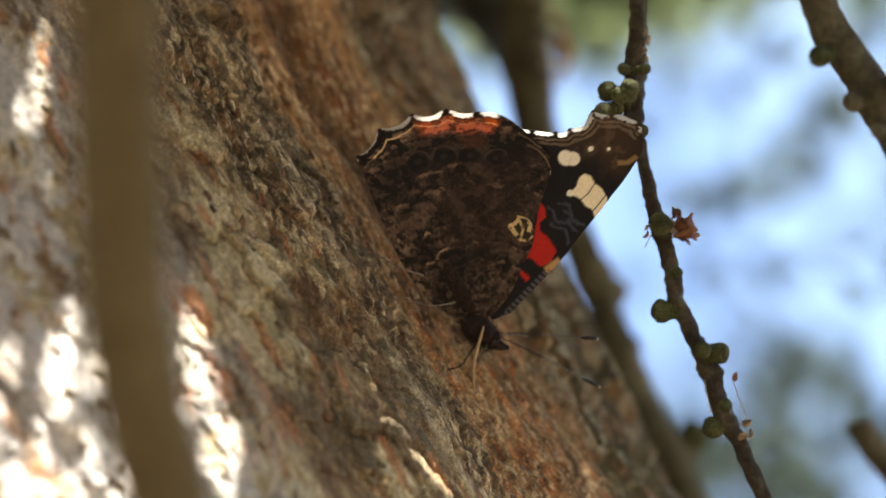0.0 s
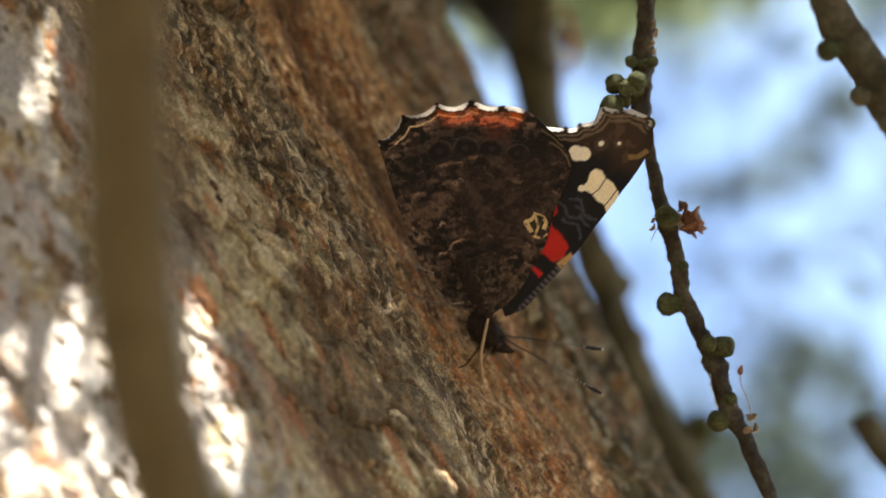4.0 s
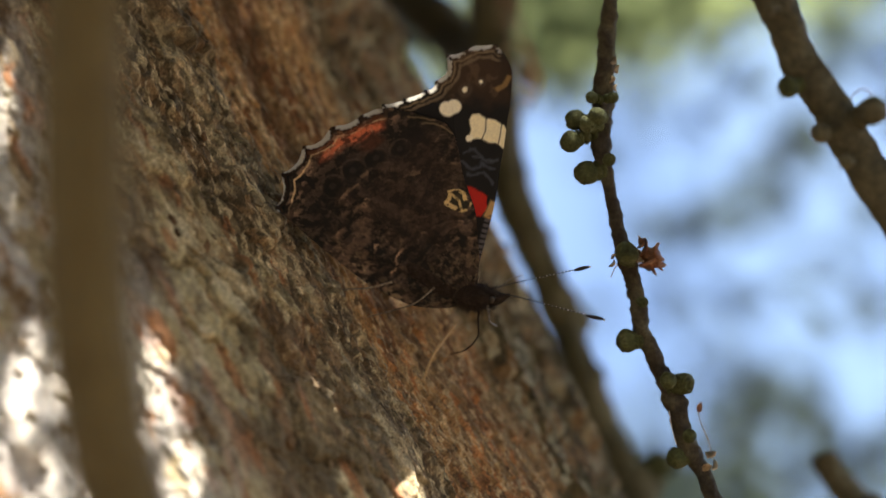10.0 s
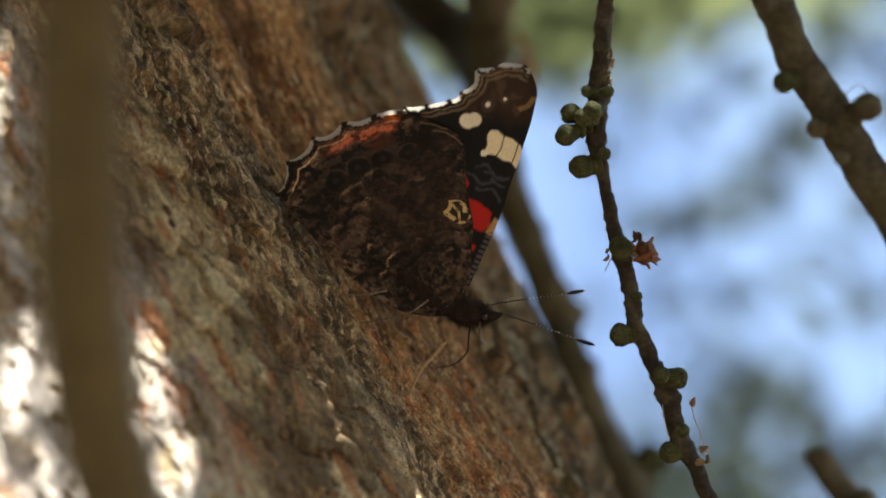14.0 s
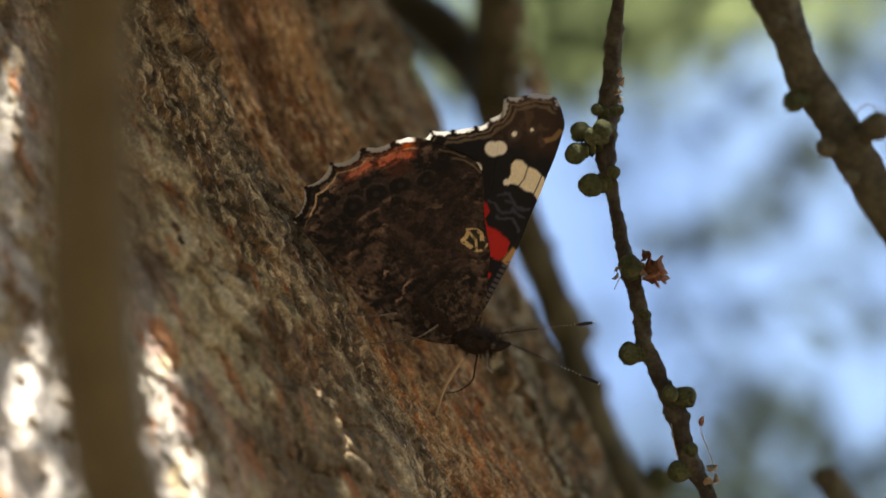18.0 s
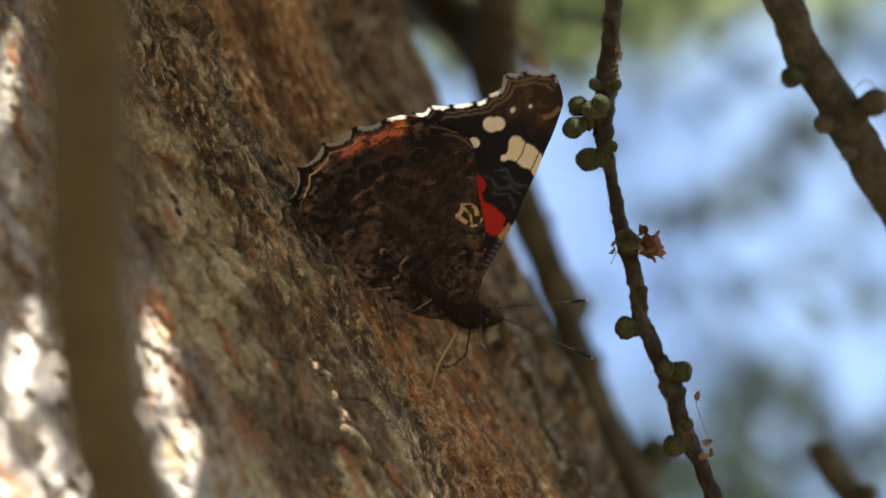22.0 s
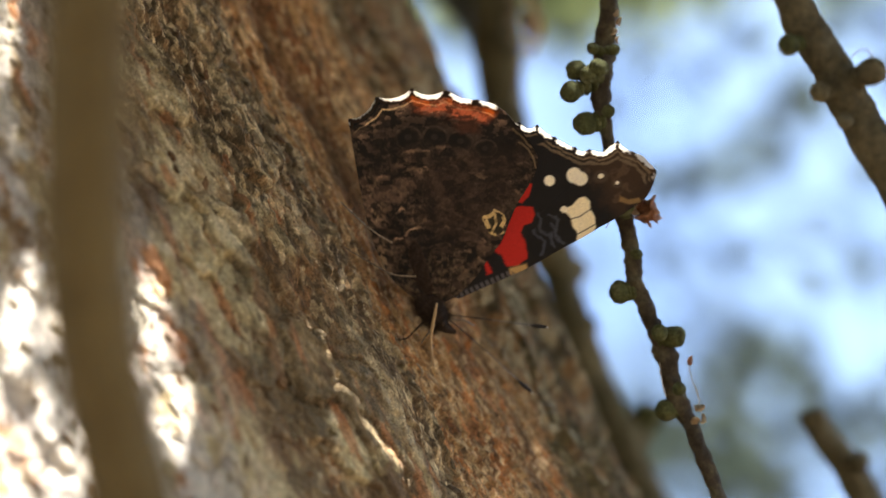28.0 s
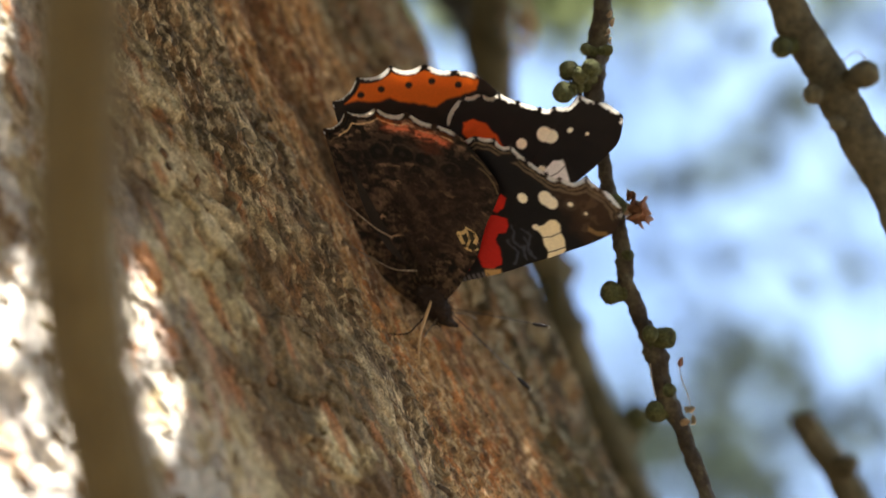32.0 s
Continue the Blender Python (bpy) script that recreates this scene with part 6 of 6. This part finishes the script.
    hind_rows = [
        (0, joint(-0.22, 1.14, -3.3, 0)), (0.5, joint(-0.23, 1.08, -3.21, 0)), (1, joint(-0.3, 1.1, -3.62, 0)), (1.5, joint(-0.28, 1.19, -3.7, 0)),
        (2, joint(0.05, 1.27, -2.48, 0)), (2.5, joint(-0.57, 0.93, -4.99, 0)), (4.5, joint(0.15, 2.34, -3.3, 0)), (5, joint(0.15, 2.34, -3.3, 0)),
        (5.5, joint(-2.18, 0.35, -9.64, 0)), (6, joint(-1.84, 0.42, -8.62, 0)), (6.5, joint(-1.79, 0.37, -8.23, 0)), (7, joint(-1.87, 0.54, -8.93, 0)),
        (7.1, joint(-2, 0.56, -10.04, 0)), (7.2, joint(-0.6, 1.26, -14.25, 0)), (7.3, joint(1.26, 2.09, -18.05, 0)), (7.4, joint(1.26, 2.09, -18.05, 0)),
        (7.5, joint(0.7, 1.87, -17.51, 0)), (7.6, joint(-0.98, 1.27, -16.6, 0)), (7.7, joint(-2.32, 0.84, -16.79, 0)), (7.8, joint(-2.84, 0.72, -17.76, 0)),
        (8, joint(-3.08, 0.77, -19.96, 0)), (8.5, joint(-3.72, 1.41, -24.7, 0)), (9, joint(-1.73, 0.26, -11.46, 0)), (9.5, joint(-1.66, 0.35, -11.3, 0)),
        (10, joint(-1.57, 0.16, -10.48, 0)), (11, joint(-1.61, 0.37, -11.4, 0)), (11.5, joint(-1.96, 0.5, -13.27, 0)), (12, joint(-3.2, -0.83, -16.01, 0)),
        (12.6, joint(-2.62, -0.07, -14.88, 0)), (12.7, joint(-1.02, 0.88, -16.05, 0)), (12.8, joint(1.26, 2.09, -18.05, 0)), (13, joint(1.26, 2.09, -18.05, 0)),
        (13.1, joint(0.39, 1.73, -17.05, 0)), (13.3, joint(-1.67, 1.08, -14.24, 0)), (13.4, joint(-2, 1.09, -13.56, 0)), (13.5, joint(-1.92, 1.23, -13.39, 0)),
        (15.5, joint(-1.96, 0.49, -13.02, 0)), (16.5, joint(-1.69, 0.72, -12.2, 0)), (17, joint(-1.74, 0.38, -11.54, 0)), (17.5, joint(-1.65, 0.68, -11.94, 0)),
        (18, joint(-1.43, 0.53, -10.54, 0)), (18.5, joint(-1.18, 0.43, -9.61, 0)), (19.5, joint(-1.16, 0.33, -9.48, 0)), (20, joint(-1.08, 0.1, -8.71, 0)),
        (20.5, joint(-1.19, 0.19, -9.31, 0)), (21, joint(-1.17, 0.16, -9.1, 0)), (21.5, joint(-0.87, 0.41, -7.98, 0)), (22, joint(-0.94, 0.12, -8.07, 0)),
        (22.5, joint(-1.11, 0.2, -9.01, 0)), (23, joint(-0.58, 0.85, -5.18, 0)), (23.5, joint(-0.65, 1.33, -5.58, 0)), (24, joint(-0.56, 1.07, -4.68, 0)),
        (24.5, joint(-0.53, 0.93, -4.26, 0)), (25, joint(-0.82, 0.97, -5.98, 0)), (25.5, joint(0.93, 1.16, 3.12, 0)), (26, joint(0.31, 0.79, 0.99, 0)),
        (26.5, joint(0.62, 0.44, 2.91, 0)), (28.5, joint(-0.38, 0.6, -1.73, 0)), (31.75, joint(-0.38, 0.6, -1.73, 0)), (31.8, joint(-0.31, 1.86, 0.71, 0)),
        (31.9, joint(-0.24, 2.97, 2.89, 0)), (32, joint(-0.22, 3.39, 3.71, 0)),
    ]
    walk(hind_far, hind_rows)
    walk(abdomen, hind_rows)
    walk(fore_far, [
        (0, joint(0.87, -0.16, 10.39, 0)), (0.5, joint(0.78, -0.11, 10.11, 0)), (1, joint(0.91, -0.01, 11.77, 0)), (1.5, joint(1, 0.03, 12.75, 0)),
        (2, joint(1.28, 0.21, 14.62, 0)), (2.5, joint(0.7, -0.18, 12.55, 0)), (4.5, joint(2.14, 0.66, 16.26, 0)), (5, joint(2.14, 0.66, 16.26, 0)),
        (5.5, joint(-0.02, -0.42, 11.93, 0)), (6, joint(0.29, -0.1, 14.4, 0)), (6.5, joint(0.34, -0.17, 14.86, 0)), (7, joint(0.42, 0.03, 14.89, 0)),
        (7.1, joint(0.11, 0.19, 12.52, 0)), (7.2, joint(0.14, 0.84, -4.78, 0)), (7.3, joint(0.67, 1.55, -26.12, 0)), (7.4, joint(0.7, 1.53, -25.89, 0)),
        (7.5, joint(0.31, 1.36, -19.13, 0)), (7.6, joint(-0.6, 1.17, -9.28, 0)), (7.7, joint(-1.51, 1.16, -3.82, 0)), (7.8, joint(-2.05, 1.28, -4.05, 0)),
        (8, joint(-2.67, 1.6, -8.79, 0)), (8.5, joint(-2.51, 1.88, -10.47, 0)), (9, joint(-0.8, 0.77, 2.59, 0)), (10, joint(-0.74, 0.64, 3.95, 0)),
        (10.5, joint(-0.63, 0.59, 4.08, 0)), (11.5, joint(-0.75, 0.62, 3.57, 0)), (12, joint(-2.22, -0.71, -0.13, 0)), (12.5, joint(-1.69, 0.06, 0.64, 0)),
        (12.6, joint(-1.62, 0.18, 0.58, 0)), (12.7, joint(-0.7, 0.77, -8.91, 0)), (12.8, joint(0.76, 1.56, -25.39, 0)), (12.9, joint(0.75, 1.54, -25.38, 0)),
        (13, joint(0.56, 1.45, -23.04, 0)), (13.1, joint(0.11, 1.29, -17.22, 0)), (13.2, joint(-0.48, 1.14, -9.11, 0)), (13.3, joint(-0.91, 1.1, -2.67, 0)),
        (13.4, joint(-1.03, 1.17, 0.04, 0)), (13.5, joint(-0.96, 1.29, -0.03, 0)), (15.5, joint(-0.8, 0.47, 2.08, 0)), (16, joint(-0.48, 0.52, 2.77, 0)),
        (16.5, joint(-0.49, 0.78, 2.16, 0)), (17, joint(-0.72, 0.44, 1.67, 0)), (17.5, joint(-0.61, 0.81, 1.02, 0)), (18, joint(-0.68, 1, -0.04, 0)),
        (18.5, joint(-0.63, 1.08, -0.45, 0)), (19, joint(-0.72, 0.8, -0.28, 0)), (19.5, joint(-0.63, 1.05, -0.07, 0)), (20.5, joint(-0.71, 0.8, -0.19, 0)),
        (21, joint(-0.75, 0.83, -0.61, 0)), (21.5, joint(-0.45, 1.04, 0.3, 0)), (22.5, joint(-0.83, 0.87, -2.3, 0)), (23, joint(0.05, 0.93, 3.73, 0)),
        (23.5, joint(0.17, 0.85, 2.93, 0)), (24, joint(-0.18, 0.86, 1.51, 0)), (24.5, joint(-0.07, 0.6, 2.11, 0)), (25, joint(-0.33, 0.66, 0.77, 0)),
        (25.5, joint(0.23, 1.64, 2.76, 0)), (26, joint(-0.43, 1.38, -0.2, 0)), (26.5, joint(-0.22, 1.06, 0.89, 0)), (28.5, joint(-0.08, 0.15, 1.76, 0)),
        (30.2, joint(-0.08, 0.15, 1.76, 0)), (31, joint(-0.1, 0.45, 4.6, 0)), (31.75, joint(-0.1, 0.4, 4.2, 0)), (31.8, joint(-0.07, 1.08, 6.12, 0)), (31.9, joint(-0.07, 1.92, 10, 0)), (32, joint(-0.06, 2.23, 11.46, 0)),
    ])
    walk(feeler_far, [(0, turn_at(FEELER_FAR, -16.0)), (2, turn_at(FEELER_FAR, -15.4)), (5, turn_at(FEELER_FAR, -19.8)), (6, turn_at(FEELER_FAR, -27.0)), (7, turn_at(FEELER_FAR, -26.5)), (8.5, turn_at(FEELER_FAR, -43.2)), (9, turn_at(FEELER_FAR, -36.2)), (12.5, turn_at(FEELER_FAR, -32.0)), (16, turn_at(FEELER_FAR, -32.8)), (19, turn_at(FEELER_FAR, -29.5)), (22.5, turn_at(FEELER_FAR, -31.7)), (23, turn_at(FEELER_FAR, -19.2)), (25, turn_at(FEELER_FAR, -17.7)), (26, turn_at(FEELER_FAR, -7.6)), (30, turn_at(FEELER_FAR, -5.3)), (31.7, turn_at(FEELER_FAR, -5.3)), (32, turn_at(FEELER_FAR, -10.3))])
    walk(feeler_near, [(0, turn_at(FEELER_NEAR, -40.0)), (2, turn_at(FEELER_NEAR, -38.4)), (5, turn_at(FEELER_NEAR, -39.8)), (6, turn_at(FEELER_NEAR, -49.0)), (7, turn_at(FEELER_NEAR, -48.5)), (8.5, turn_at(FEELER_NEAR, -69.2)), (9, turn_at(FEELER_NEAR, -65.2)), (12.5, turn_at(FEELER_NEAR, -60.0)), (16, turn_at(FEELER_NEAR, -62.8)), (19, turn_at(FEELER_NEAR, -62.5)), (22.5, turn_at(FEELER_NEAR, -61.7)), (23, turn_at(FEELER_NEAR, -40.2)), (25, turn_at(FEELER_NEAR, -41.7)), (26, turn_at(FEELER_NEAR, -41.6)), (30, turn_at(FEELER_NEAR, -41.3)), (31.7, turn_at(FEELER_NEAR, -42.3)), (32, turn_at(FEELER_NEAR, -45.3))])
    walk(tongue, [
        (0, tongue_at(-0.48, -14.20, -9.0, 1.06, -13.57, 12)),
        (5, tongue_at(-0.66, -14.53, -5.1, 0.99, -15.24, 6.77)),
        (6, tongue_at(-0.79, -13.36, -5.4, 2.32, -12.25, 13.96)),
        (7, tongue_at(-0.65, -13.35, -5.4, 2.37, -12.31, 14.47)),
        (9, tongue_at(0.68, -9.85, -28.7, 4.39, -5.41, 47.22)),
        (13, tongue_at(-0.83, -13.18, -33.9, 3.59, -7.87, 44.8)),
        (19, tongue_at(1.08, -12.64, -20.2, 4.23, -8.88, 41.48)),
        (20, tongue_at(0.35, -13.40, -23.0, 4.18, -9.11, 40.66)),
        (22, tongue_at(0.45, -13.40, -22.0, 3.84, -9.64, 38.69)),
        (23, tongue_at(0.53, -13.96, -19.1, 2.09, -13.12, 17.17)),
        (26, tongue_at(-1.10, -14.76, -3.9, 0.16, -14.7, -3.35)),
        (30, tongue_at(-1.10, -14.77, -1.0, 0.43, -14.62, 1.35)),
        (32, tongue_at(-0.66, -14.54, -8.3, 1.7, -13.9, 2.3))])
    walk(fly, [(0, on_bark(-75, 18, 10)), (30.5, on_bark(-68, 18, 10)), (30.8, on_bark(-42, 19.4, 10)), (31.0, on_bark(-32, 19.8, 24)), (31.2, on_bark(-22.4, 18.8, 14)), (31.4, on_bark(-15.0, 19.2, 26)), (31.6, on_bark(-11.6, 19.2, 16)), (31.8, on_bark(-9.8, 16.8, 24)), (32, on_bark(-8.0, 13.5, 20))])


motions()
